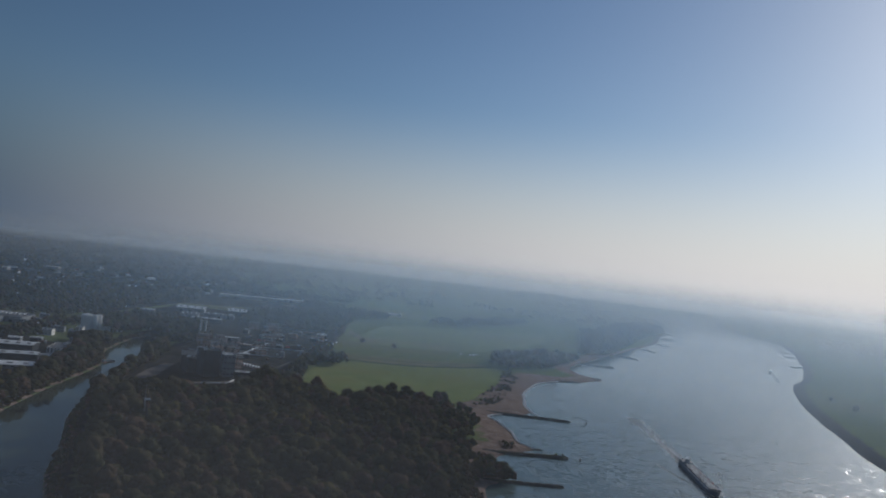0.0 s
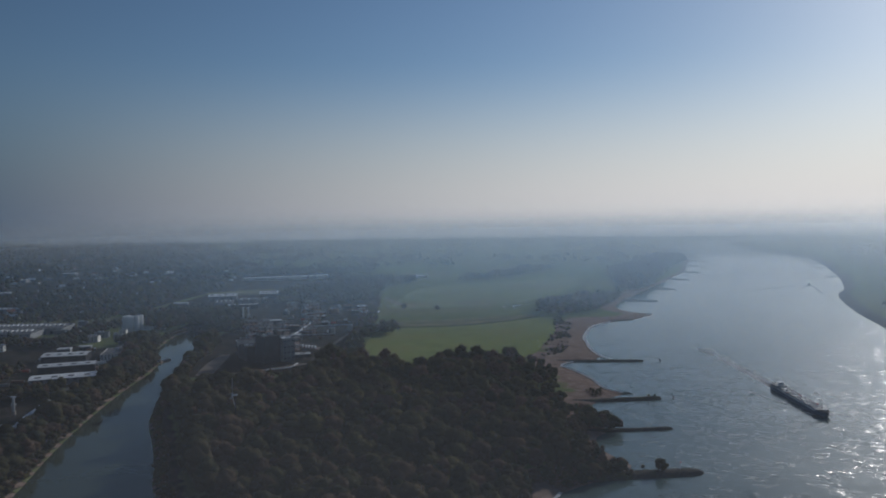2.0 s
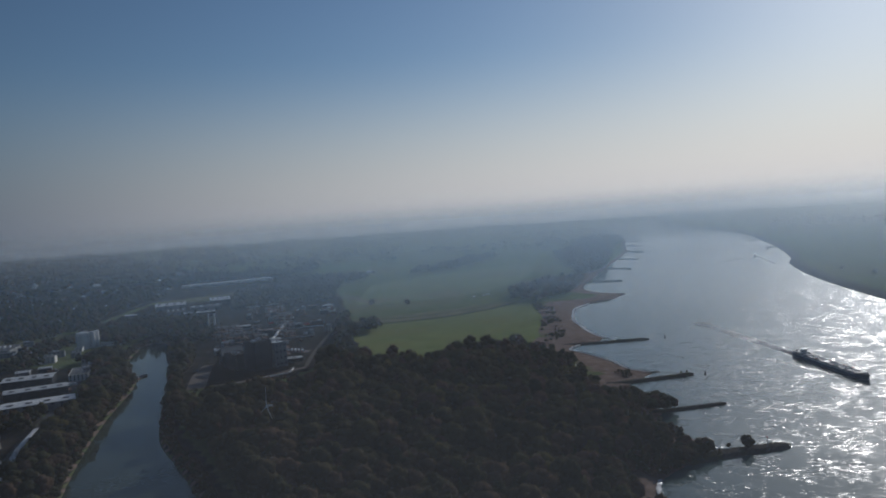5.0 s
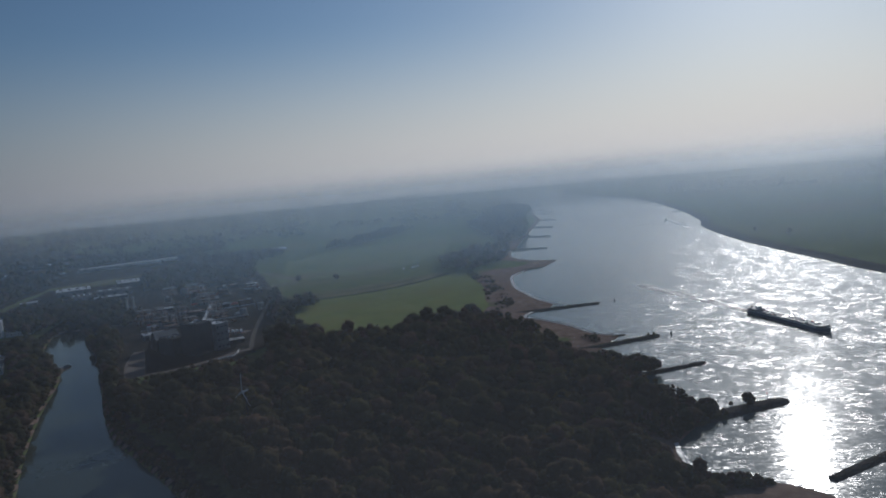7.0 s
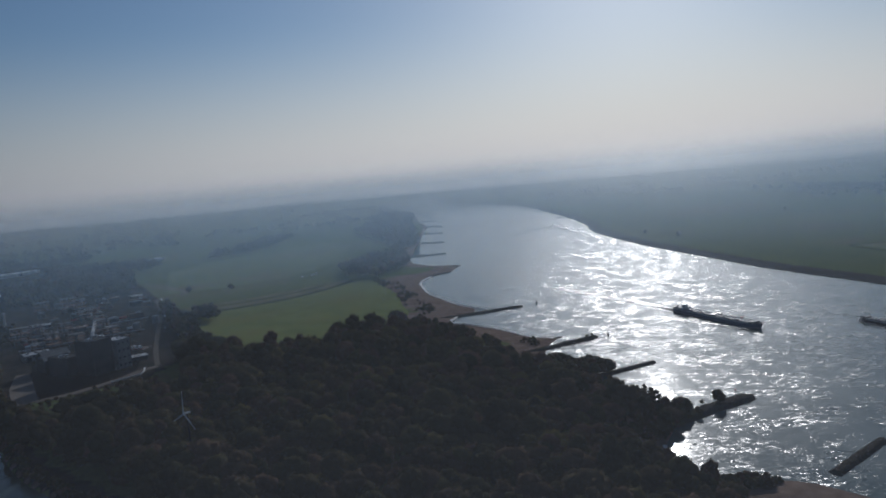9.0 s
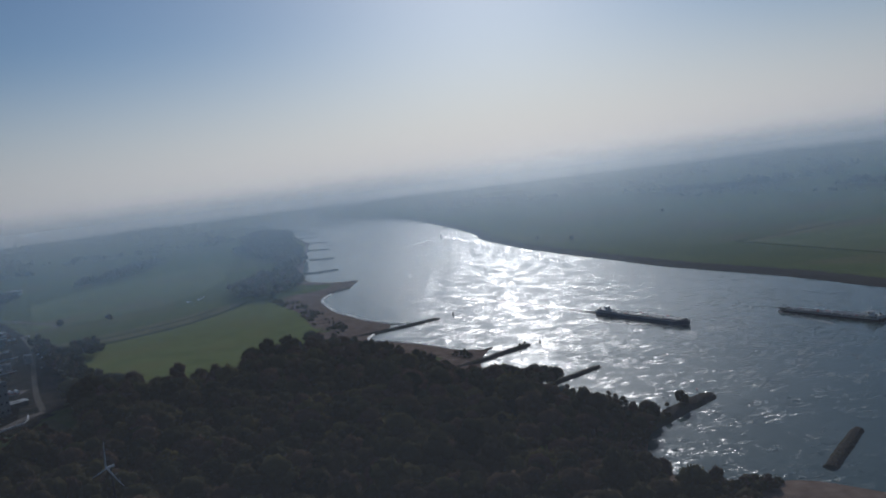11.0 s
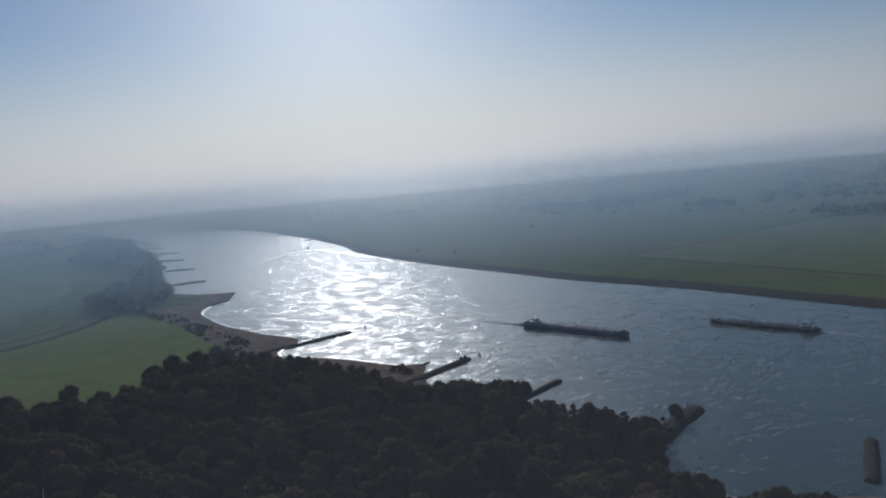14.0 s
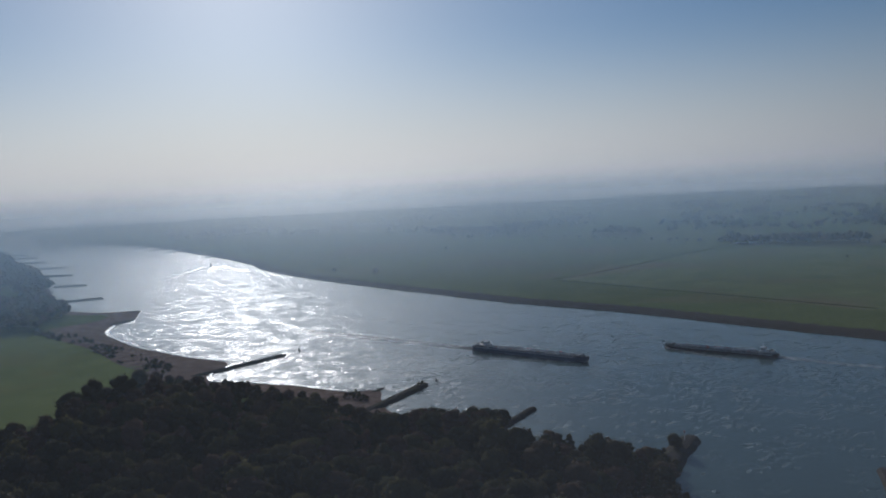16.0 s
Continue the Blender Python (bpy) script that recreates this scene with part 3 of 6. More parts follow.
# ---------------------------------------------------------------- haze sheets and distance
def haze_sheet_ring(radius, density, foot, top0, top1, wide=None, turn=0.0, forward=0.62, colour=None, sides=0.38):
    """An upright sheet of added haze round the middle of the plain; wide: its half width, where it is longer than
    broad.
    """
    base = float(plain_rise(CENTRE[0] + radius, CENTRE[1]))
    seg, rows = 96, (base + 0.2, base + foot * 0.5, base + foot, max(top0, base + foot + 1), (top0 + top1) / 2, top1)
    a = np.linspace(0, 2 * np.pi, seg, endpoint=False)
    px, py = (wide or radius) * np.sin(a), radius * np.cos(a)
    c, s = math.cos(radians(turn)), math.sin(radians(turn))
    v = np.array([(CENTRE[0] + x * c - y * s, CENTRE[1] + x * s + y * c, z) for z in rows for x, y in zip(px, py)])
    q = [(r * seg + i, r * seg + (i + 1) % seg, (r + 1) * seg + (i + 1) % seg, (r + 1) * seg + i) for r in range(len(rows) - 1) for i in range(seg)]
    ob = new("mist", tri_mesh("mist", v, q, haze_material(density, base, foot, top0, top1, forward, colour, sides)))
    return tagged(ob, "upright sheet of added haze over the river plain", "mist", kind="structure")


# added veil close round the flight path, to lift the dark tones beyond it
haze_sheet_ring(285, 0.09, 20, 100, 240, 125, 38.5, 0.1, (0.34, 0.37, 0.43), 1.0)
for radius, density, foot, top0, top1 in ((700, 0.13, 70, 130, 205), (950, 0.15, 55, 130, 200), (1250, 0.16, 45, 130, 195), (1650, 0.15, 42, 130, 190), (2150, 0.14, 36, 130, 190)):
    haze_sheet_ring(radius, density, foot, top0, top1, forward=0.35)
# far sheets tinted greyer, so that the painted haze meets the sky
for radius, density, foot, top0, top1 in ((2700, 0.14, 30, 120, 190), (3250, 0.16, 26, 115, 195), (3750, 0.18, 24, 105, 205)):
    haze_sheet_ring(radius, density, foot, top0, top1, forward=0.3, colour=(0.51, 0.54, 0.56), sides=0.75)
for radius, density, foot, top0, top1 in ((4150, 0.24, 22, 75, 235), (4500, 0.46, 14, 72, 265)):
    haze_sheet_ring(radius, density, foot, top0, top1, forward=0.2, colour=(0.45, 0.46, 0.465), sides=0.85)


def build_backdrop():
    """Woods and low hills at the edge of the plain."""
    seg = 240
    v, q = [], []
    for i in range(seg):
        a = 2 * math.pi * i / seg
        h = 70 + 4 * noise.noise((4 * math.sin(a), 4 * math.cos(a), 0.3)) + 4 * noise.noise((22 * math.sin(a), 22 * math.cos(a), 1.3))
        x, y = CENTRE[0] + 4670 * math.sin(a), CENTRE[1] + 4670 * math.cos(a)
        v += [(x, y, 40), (x, y, 60), (x, y, h)]
    for i in range(seg):
        j = (i + 1) % seg
        q += [(3 * i + k, 3 * j + k, 3 * j + k + 1, 3 * i + k + 1) for k in range(2)]
    return tagged(new("backdrop", tri_mesh("backdrop", v, q, M_woodsfar)), "hazy far plain with woods at the horizon", "backdrop", kind="structure")


build_backdrop()


# ---------------------------------------------------------------- trees
rng = np.random.default_rng(7)


def ico(level):
    bm = bmesh.new()
    bmesh.ops.create_icosphere(bm, subdivisions=level, radius=1)
    v = np.array([x.co[:] for x in bm.verts])
    f = np.array([[x.index for x in p.verts] for p in bm.faces])
    bm.free()
    return v, f


ICO = {k: ico(k) for k in (1, 2)}


def lumpy(level, centre, r, seed, rough=0.28):
    """A ball of leaves with an uneven outline."""
    v, f = ICO[level]
    k = np.array([1 + rough * noise.noise(Vector(p) * 1.7 + Vector((seed, seed * 0.37, 0))) + 0.6 * rough * noise.noise(Vector(p) * 4.1 + Vector((0, seed, 3))) for p in v])
    return v * k[:, None] * r + centre, f


def crown_shape(seed, height, spread, lobes, level, leaves, low=0.28):
    """A dome of overlapping lobes of foliage, clad in sprays of leaves that follow its surface; the tree stands at the origin."""
    g = np.random.default_rng(seed)
    vs, fs, cs, n = [], [], [], 0
    for i in range(lobes):
        a, u = i * 2.4 + g.uniform(-0.5, 0.5), (i + 0.5) / lobes
        z = height * (low + 0.12 + (0.74 - low) * u)
        reach = spread * 0.5 * math.sqrt(max(0.05, 1 - ((u - 0.25) / 0.8) ** 2)) * g.uniform(0.75, 1.1) if i < lobes - 1 else 0.0
        r = spread * g.uniform(0.44, 0.64)
        v, f = lumpy(level, np.zeros(3), 1.0, seed * 3.1 + i * 7.7, 0.46)
        c = np.array((reach * math.cos(a), reach * math.sin(a), min(z, height - r * 0.8)))
        vs.append(v * (r, r, r * g.uniform(0.75, 0.95)) + c)
        cs.append(np.tile(c, (len(v), 1)))
        fs.append(f + n)
        n += len(v)
    if leaves:
        shell, mids = np.vstack(vs), np.vstack(cs)
        pick = g.integers(0, len(shell), leaves)
        out = shell[pick] - mids[pick]
        out = out / np.linalg.norm(out, axis=1)[:, None] + g.normal(0, 0.42, (leaves, 3))
        out /= np.linalg.norm(out, axis=1)[:, None]
        base = shell[pick] + out * g.uniform(-0.1, 0.75, (leaves, 1)) + g.normal(0, 0.5, (leaves, 3)) * spread / 6
        e1 = np.cross(out, g.normal(0, 1, (leaves, 3)))
        e1 /= np.linalg.norm(e1, axis=1)[:, None]
        e2 = np.cross(out, e1)
        s = g.uniform(0.28, 0.68, (leaves, 1)) * (0.6 + spread / 15)
        e1, e2 = e1 * s, e2 * s * g.uniform(0.5, 0.9, (leaves, 1))
        quad = np.stack([base - e1, base - e2, base + e1, base + e2], 1).reshape(-1, 3)
        k = n + 4 * np.arange(leaves)[:, None]
        vs.append(quad)
        fs += [k + (0, 1, 2), k + (0, 2, 3)]
    return np.vstack(vs), np.vstack(fs)


def trunk_shape(height, radius, seed):
    g = np.random.default_rng(seed)
    bm = bmesh.new()
    add_tube(bm, (0, 0, -0.5), (0.2, 0.1, height * 0.35), radius, radius * 0.72, 7)
    add_tube(bm, (0.2, 0.1, height * 0.35), (0.1, 0.3, height * 0.75), radius * 0.72, radius * 0.25, 6)
    for i in range(5):
        a = i * 1.26 + g.uniform(-0.4, 0.4)
        z = height * g.uniform(0.28, 0.5)
        add_tube(bm, (0.15, 0.1, z), (math.cos(a) * height * 0.22, math.sin(a) * height * 0.22, z + height * 0.2), radius * 0.4, radius * 0.12, 5)
    bmesh.ops.recalc_face_normals(bm, faces=bm.faces)
    return bm


NEAR = [crown_shape(10 + i, h, s, 7, 2, 400) for i, (h, s) in enumerate(((17, 6.4), (15, 5.6), (19, 6.8), (14, 6.6), (22, 5.4), (12, 4.6)))]
POPLAR = [crown_shape(40 + i, h, s, 9, 1, 160, 0.12) for i, (h, s) in enumerate(((20, 3.2), (17, 2.8)))]
MID = [crown_shape(60 + i, h, s, 3, 1, 30) for i, (h, s) in enumerate(((17, 6.4), (15, 5.8), (19, 6.2), (13, 5.6)))]
BUSH = [crown_shape(80 + i, h, s, 5, 1, 50, 0.1) for i, (h, s) in enumerate(((4.5, 2.8), (3.2, 2.4), (6, 3.2)))]
HEIGHTS = (17, 15, 19, 14, 21, 12)


def land_height(x, y):
    return float(land_shape(np.array([[x]]), np.array([[y]]))[0][0, 0])


def heights(p):
    return land_shape(p[:, 0], p[:, 1])[0]


def scatter(poly, step, jitter=0.42, seed=1):
    """Places for trees in a polygon, about a step apart."""
    g = np.random.default_rng(seed)
    poly = np.asarray(poly, float)
    (x0, y0), (x1, y1) = poly.min(0), poly.max(0)
    X, Y = np.meshgrid(np.arange(x0, x1, step), np.arange(y0, y1, step))
    X[1::2] += step / 2
    p = np.stack([X.ravel(), Y.ravel()], 1) + g.uniform(-jitter, jitter, (X.size, 2)) * step
    return p[inside(p[:, 0], p[:, 1], poly)]


def young(x, y):
    """Older and younger stands; the trees of the north-eastern shore are smaller."""
    if x > -45 and 380 < y <= 522:
        return min(1.0, max(0.45, (5 - x) * 0.011 + 0.45))
    if -10 < x < 110 and 522 < y <= 670:
        return min(1.0, max(0.42, (56 - x) / 60 + 0.42))
    if not (-10 < x < 110 and 670 < y < 950):
        return 1.0 + 0.28 * noise.noise(Vector((x * 0.022, y * 0.022, 4.0)))
    return min(1.0, max(0.36, (72 - x) / 120 + 0.36))


CLEARING = [(-660, 1990), (-350, 2050), (-360, 2350), (-640, 2285)]     # open ground before the long hall


def wood(name, places, shapes, label, seed=3, size=(0.8, 1.2), z=None, even=False):
    """Many trees joined into one mesh, each with a tint of its own."""
    g = np.random.default_rng(seed)
    places = places[~inside(places[:, 0], places[:, 1], CLEARING)]
    vs, fs, ts, n = [], [], [], 0
    zs = heights(places) if z is None else np.full(len(places), z)
    for (x, y), h in zip(places, zs):
        v, f = shapes[g.integers(len(shapes))]
        a, s = g.uniform(0, 6.3), g.uniform(*size) * (1.0 if even else young(x, y))
        c, d = math.cos(a) * s, math.sin(a) * s
        wide = 1.08 + 0.2 * math.sin(x * 0.7 + y)
        vs.append(np.stack([(v[:, 0] * c - v[:, 1] * d) * wide + x, (v[:, 0] * d + v[:, 1] * c) * wide + y, v[:, 2] * s * g.uniform(0.85, 1.12) + h], 1))
        fs.append(f + n)
        ts.append(np.full(len(v), g.uniform()))
        n += len(v)
    me = tri_mesh(name, np.vstack(vs), np.vstack(fs), M_foliage, True, {"tint": np.concatenate(ts)})
    return tagged(new(name, me), label, "woodland", kind="stuff")


def tree_model(kind, i, shapes, height, radius, label, category):
    v, f = shapes[i]
    thing = root(kind, Matrix(), label, category)
    crown = new("crown", tri_mesh("crown", v, f, M_foliage))
    crown.parent = thing
    part("trunk", trunk_shape(height, radius, i), M_bark, thing)
    return thing


FOREST = [(-150, 400), (-60, 395), (0, 415), (2, 440), (-4, 470), (8, 500), (34, 518), (60, 540), (60, 556), (50, 576), (46, 592), (50, 612), (64, 645), (60, 700), (62, 745), (62, 790), (74, 850), (66, 905), (40, 928), (10, 896), (-44, 880), (-87, 848), (-130, 880), (-160, 950), (-182, 955), (-184, 880), (-192, 800), (-215, 776), (-250, 772), (-290, 768), (-314, 775), (-312, 755), (-280, 690), (-254, 625), (-228, 565), (-206, 500)]
CANAL_WOODS = ([(-324, 812), (-312, 806), (-324, 860), (-334, 905), (-340, 1000), (-352, 1080), (-375, 1130), (-386, 1100), (-360, 1000), (-346, 930)],
               [(-310, 420), (-330, 520), (-357, 650), (-374, 770), (-388, 900), (-406, 985), (-442, 1040), (-452, 1140), (-500, 1100), (-458, 1040), (-432, 950), (-414, 850), (-398, 740), (-376, 600), (-346, 440)])
places = scatter(FOREST, 9.6, 0.6, seed=5)
clear = np.hypot(places[:, 0] + 208, places[:, 1] - 614) > 5
places = places[clear]
order = np.argsort(np.where(places[:, 1] > 430, np.hypot(places[:, 0] + 30, (places[:, 1] - 560) * 0.9), 900))
singles, rest = places[order[:280]], places[order[280:]]
wood("woodland", rest, NEAR, "dense autumn-tinged broadleaf wood between canal and river", 3, (0.8, 1.35))
for n_, (poly, lab) in enumerate(zip(CANAL_WOODS, ("trees on the canal's bank beside the works", "strip of trees along the canal's bank"))):
    wood("woodland", scatter(poly, 8.0, seed=20 + n_), NEAR[:4] + NEAR[5:], "dense " + lab, 30 + n_, (0.65, 1.05))

models = [tree_model("tree", i, NEAR, h, 0.42, "broadleaf tree with olive to russet autumn crown", "tree") for i, h in enumerate(HEIGHTS)]
for (x, y), h in zip(singles, heights(singles)):
    s = rng.uniform(0.8, 1.35) * young(x, y)
    m = models[rng.integers(len(models))]
    t = copy_thing(m, Matrix.Translation((x, y, h)) @ Matrix.Rotation(rng.uniform(0, 6.3), 4, "Z") @ Matrix.Diagonal((s * 1.12, s * 1.12, s * rng.uniform(0.85, 1.12), 1)))
    t["group"] = "trees of the riverside wood"
for m, (x, y) in zip(models, ((-20, 800), (-120, 860), (-60, 850), (4, 860), (20, 760), (-100, 800))):
    m.matrix_basis = Matrix.Translation((x, y, 4))
    m["group"] = "trees of the riverside wood"

# single trees and bushes along the shore and in the fields
lone = [("tree", 3, 92, 529, 0.62, "round dark tree standing on a stone groyne"), ("tree", 3, 68, 633, 0.66, "dark tree by the water at a groyne's foot"), ("tree", 5, 88, 631, 0.75, "round dark tree on a narrow groyne"),
        ("tree", 0, 58, 638, 0.7, "dark tree at the wood's edge by the water"), ("tree", 5, -4, 467, 0.85, "dark round-headed tree on the beach"),
        ("tree", 0, -117, 1459, 0.8, "dark tree in the meadow"), ("tree", 3, -57, 1433, 0.75, "round dark tree in the meadow"),
        ("tree", 2, 24, 908, 1.0, "tall dark tree at the field's corner"), ("tree", 1, 719, 1275, 0.95, "lone tree near the far bank"), ("tree", 1, 738, 1392, 0.7, "lone tree near the far bank"),
        ("tree", 5, 1197, 1464, 0.9, "lone tree in the far pasture"), ("tree", 5, 1530, 1438, 1.0, "lone tree in the far pasture"), ("tree", 5, 1084, 590, 0.45, "small bush in the far pasture")]
for k, i, x, y, s, lab in lone:
    h = max(land_height(x, y), 0.8)
    t = copy_thing(models[i], Matrix.Translation((x, y, h - 0.2)) @ Matrix.Rotation(x, 4, "Z") @ Matrix.Diagonal((s, s, s, 1)))
    tagged(t, lab, "tree", "lone trees")

wood("woodland", np.vstack([scatter([(-150, 1140), (-122, 1130), (-112, 1170), (-124, 1205), (-152, 1200), (-160, 1165)], 8, seed=41), scatter([(-168, 985), (-150, 985), (-152, 1100), (-160, 1330), (-172, 1330), (-176, 1100)], 8, seed=42)]), MID, "clump and row of dark trees between works and field", 43, (0.7, 1.0))
band = scatter([(70, 950), (98, 972), (124, 1050), (138, 1150), (158, 1250), (176, 1300), (138, 1318), (122, 1200), (100, 1090), (74, 1000)], 4.0, 0.8, seed=44)
thick = np.array([noise.noise(Vector((x * 0.035, y * 0.035, 2.0))) + 0.5 * noise.noise(Vector((x * 0.12, y * 0.12, 5.0))) for x, y in band])
scrub = np.vstack([band[thick > 0.05], scatter([(92, 742), (104, 752), (102, 768), (86, 764)], 4, seed=45)])
wood("scrub", scrub, BUSH, "low dark scrub between field and beach", 46, (0.25, 0.7), even=True)
willows = np.vstack([scatter([(-12, 456), (-2, 436), (10, 424), (26, 422), (32, 430), (16, 440), (2, 456)], 3.6, 0.6, seed=47), scatter([(22, 496), (44, 512), (58, 524), (40, 524), (14, 504)], 5, seed=48)])
wood("scrub", willows, BUSH, "young willows and bushes on the river's beach", 49, (0.7, 1.25), even=True)
low = scatter([(-312, 782), (-290, 774), (-220, 780), (-196, 806), (-204, 870), (-232, 878), (-268, 862), (-304, 856), (-318, 830)], 6.5, 0.8, seed=91)
wood("scrub", low, BUSH, "low brown scrub on rough ground before the works", 92, (0.4, 1.2))
wood("scrub", scatter([(38, 513), (72, 520.5), (74, 529), (60, 530), (38, 527)], 3.6, 0.7, seed=93), BUSH, "dense bushes growing on the broad groyne", 94, (0.4, 0.8), 1.8, True)
verge = []
for (x0, y0), (x1, y1) in zip(CANAL, np.roll(CANAL, -1, 0)):
    ln = math.hypot(x1 - x0, y1 - y0)
    if y0 < 420 or ln < 0.5 or ln > 120:
        continue
    nx_, ny_ = (y1 - y0) / ln, -(x1 - x0) / ln
    for _ in range(int(ln / 2.6)):
        u, w = rng.uniform(), rng.uniform(1.5, 8.5)
        verge.append((x0 + (x1 - x0) * u + nx_ * w, y0 + (y1 - y0) * u + ny_ * w))
verge = np.array(verge)
verge = verge[~inside(verge[:, 0], verge[:, 1], CANAL)]
wood("scrub", verge, BUSH, "dark bushes overhanging the canal's banks", 52, (0.6, 1.3))
wood("woodland", np.vstack([scatter([(58, 624), (90, 626), (88, 640), (80, 656), (72, 684), (62, 680)], 5.2, seed=62), scatter([(38, 512), (58, 518), (70, 526), (66, 536), (40, 530)], 5.5, seed=63)]), [NEAR[5], NEAR[3], NEAR[1]], "clump of dark trees at the foot of the groynes", 64, (0.5, 0.75), 1.2, True)
hedge = np.vstack([rounded([(12, 508), (36, 526), (56, 545), (50, 572), (48, 592), (52, 614), (64, 640), (64, 685)], 14), rounded([(30, 524), (50, 548), (44, 575), (42, 594), (47, 616), (58, 642)], 10)])
wood("scrub", hedge + rng.uniform(-2.5, 2.5, hedge.shape), POPLAR + BUSH, "row of slim young poplars along the shore", 50, (0.5, 0.85), even=True)
wood("woodland", np.vstack([scatter([(118, 1360), (150, 1310), (225, 1385), (262, 1470), (325, 1630), (240, 1600), (140, 1480)], 9.5, seed=51), scatter([(335, 1690), (420, 1790), (560, 2140), (710, 2560), (880, 2930), (980, 3280), (860, 3300), (640, 2760), (470, 2420), (385, 1930)], 13, seed=52)]), MID, "dark riverside wood beyond the sand beach", 53, (0.8, 1.25))
wood("woodland", np.vstack([scatter([(0, 2080), (110, 2150), (180, 2260), (340, 2600), (250, 2600), (120, 2330), (20, 2200)], 14, seed=54), scatter([(-190, 1900), (-110, 2080), (-120, 2200), (-330, 2260), (-420, 2200), (-330, 2000)], 13, seed=55),
                           scatter([(-680, 2420), (-280, 2480), (-250, 2650), (-700, 2700)], 15, seed=56)]), MID, "scattered groups of dark trees in the hazy fields", 57, (0.8, 1.25))
wood("woodland", np.vstack([scatter([(-475, 1190), (-455, 1262), (-428, 1262), (-404, 1200), (-352, 1160), (-342, 1260), (-380, 1330), (-400, 1440), (-520, 1500), (-610, 1450), (-560, 1300)], 9.5, seed=58),
                           scatter([(-800, 1460), (-620, 1460), (-620, 1850), (-560, 2150), (-900, 2100), (-1100, 1700)], 14, seed=59), scatter([(-380, 1560), (-300, 1540), (-190, 1600), (-180, 1880), (-330, 1990), (-420, 1900)], 12, seed=60)]), MID, "dark woods behind the works and warehouses", 61, (0.7, 1.15))


def far_trees(seed, count, x0, x1, y0, y1, keep):
    """Copses and tree rows far out on the plain."""
    g = np.random.default_rng(seed)
    pts = []
    while len(pts) < count:
        cx, cy = g.uniform(x0, x1), g.uniform(y0, y1)
        a, ln, wd = g.uniform(-0.5, 0.5) + (0 if g.uniform() < 0.7 else 1.4), g.uniform(40, 260), g.uniform(10, 50)
        for _ in range(int(ln / 9)):
            u, w = g.uniform(-ln, ln), g.normal(0, wd)
            x, y = cx + u * math.cos(a) - w * math.sin(a), cy + u * math.sin(a) + w * math.cos(a)
            if keep(x, y):
                pts.append((x, y))
    return np.array(pts[:count])


FAR = [crown_shape(90 + i, h, s, 2, 1, 0) for i, (h, s) in enumerate(((16, 8), (13, 9), (19, 8)))]
wet_or = lambda x, y: not inside(np.array([x]), np.array([y]), RIVER)[0] and edge_distance(np.array([x]), np.array([y]), EAST_BANK)[0] > 60
wood("woodland", np.vstack([scatter([(-465, 742), (-420, 748), (-418, 795), (-460, 800)], 8, seed=85), scatter([(-760, 1085), (-560, 1055), (-530, 1105), (-740, 1140)], 9, seed=86), scatter([(-560, 1150), (-600, 1130), (-600, 1300), (-560, 1290)], 9, seed=87), scatter([(-1000, 1340), (-640, 1310), (-600, 1440), (-980, 1460)], 13, seed=88), scatter([(-520, 800), (-495, 800), (-520, 900), (-560, 900)], 9, seed=89)]), MID, "dark trees among the canal-side yards", 90, (0.55, 0.9))
wood("far_trees", far_trees(71, 2300, -2600, -600, 1950, 4650, lambda x, y: math.hypot(x, y - 190) < 4600), FAR, "distant dark copses and tree rows in haze", 72, (0.9, 1.6))
wood("far_trees", far_trees(73, 700, -500, 900, 2700, 4650, lambda x, y: wet_or(x, y) and inside(np.array([x]), np.array([y]), [(-700, 2600), (560, 2700), (1000, 3400), (1300, 4650), (-700, 4650)])[0]), FAR, "distant dark copses and tree rows in haze", 74, (0.9, 1.5))
wood("far_trees", far_trees(75, 1500, 1700, 4200, 200, 3600, lambda x, y: wet_or(x, y) and math.hypot(x + 150, y - 190) < 4600), FAR, "distant dark copses and tree rows beyond the far bank", 76, (0.9, 1.5))
line = rounded([(1340, 560), (1372, 760), (1400, 960), (1555, 1330), (1800, 1760), (1930, 2500), (1926, 3600)], 26)
g_ = np.random.default_rng(78)
line = line[g_.uniform(size=len(line)) < 0.62]
wood("far_trees", line + g_.normal(0, 7, line.shape), MID, "broken row of trees along the far pasture", 79, (0.45, 0.9), 3.9)
wood("far_trees", np.vstack([scatter([(1320, 720), (1385, 590), (1425, 600), (1410, 740), (1400, 870), (1332, 872)], 11, seed=80), scatter([(1640, 1160), (1700, 1170), (1720, 1290), (1660, 1300)], 12, seed=81), scatter([(1830, 1740), (1920, 1750), (1960, 2040), (1880, 2050)], 12, seed=82)]), MID, "dark group of trees round a farm", 83, (0.9, 1.4), 3.9)


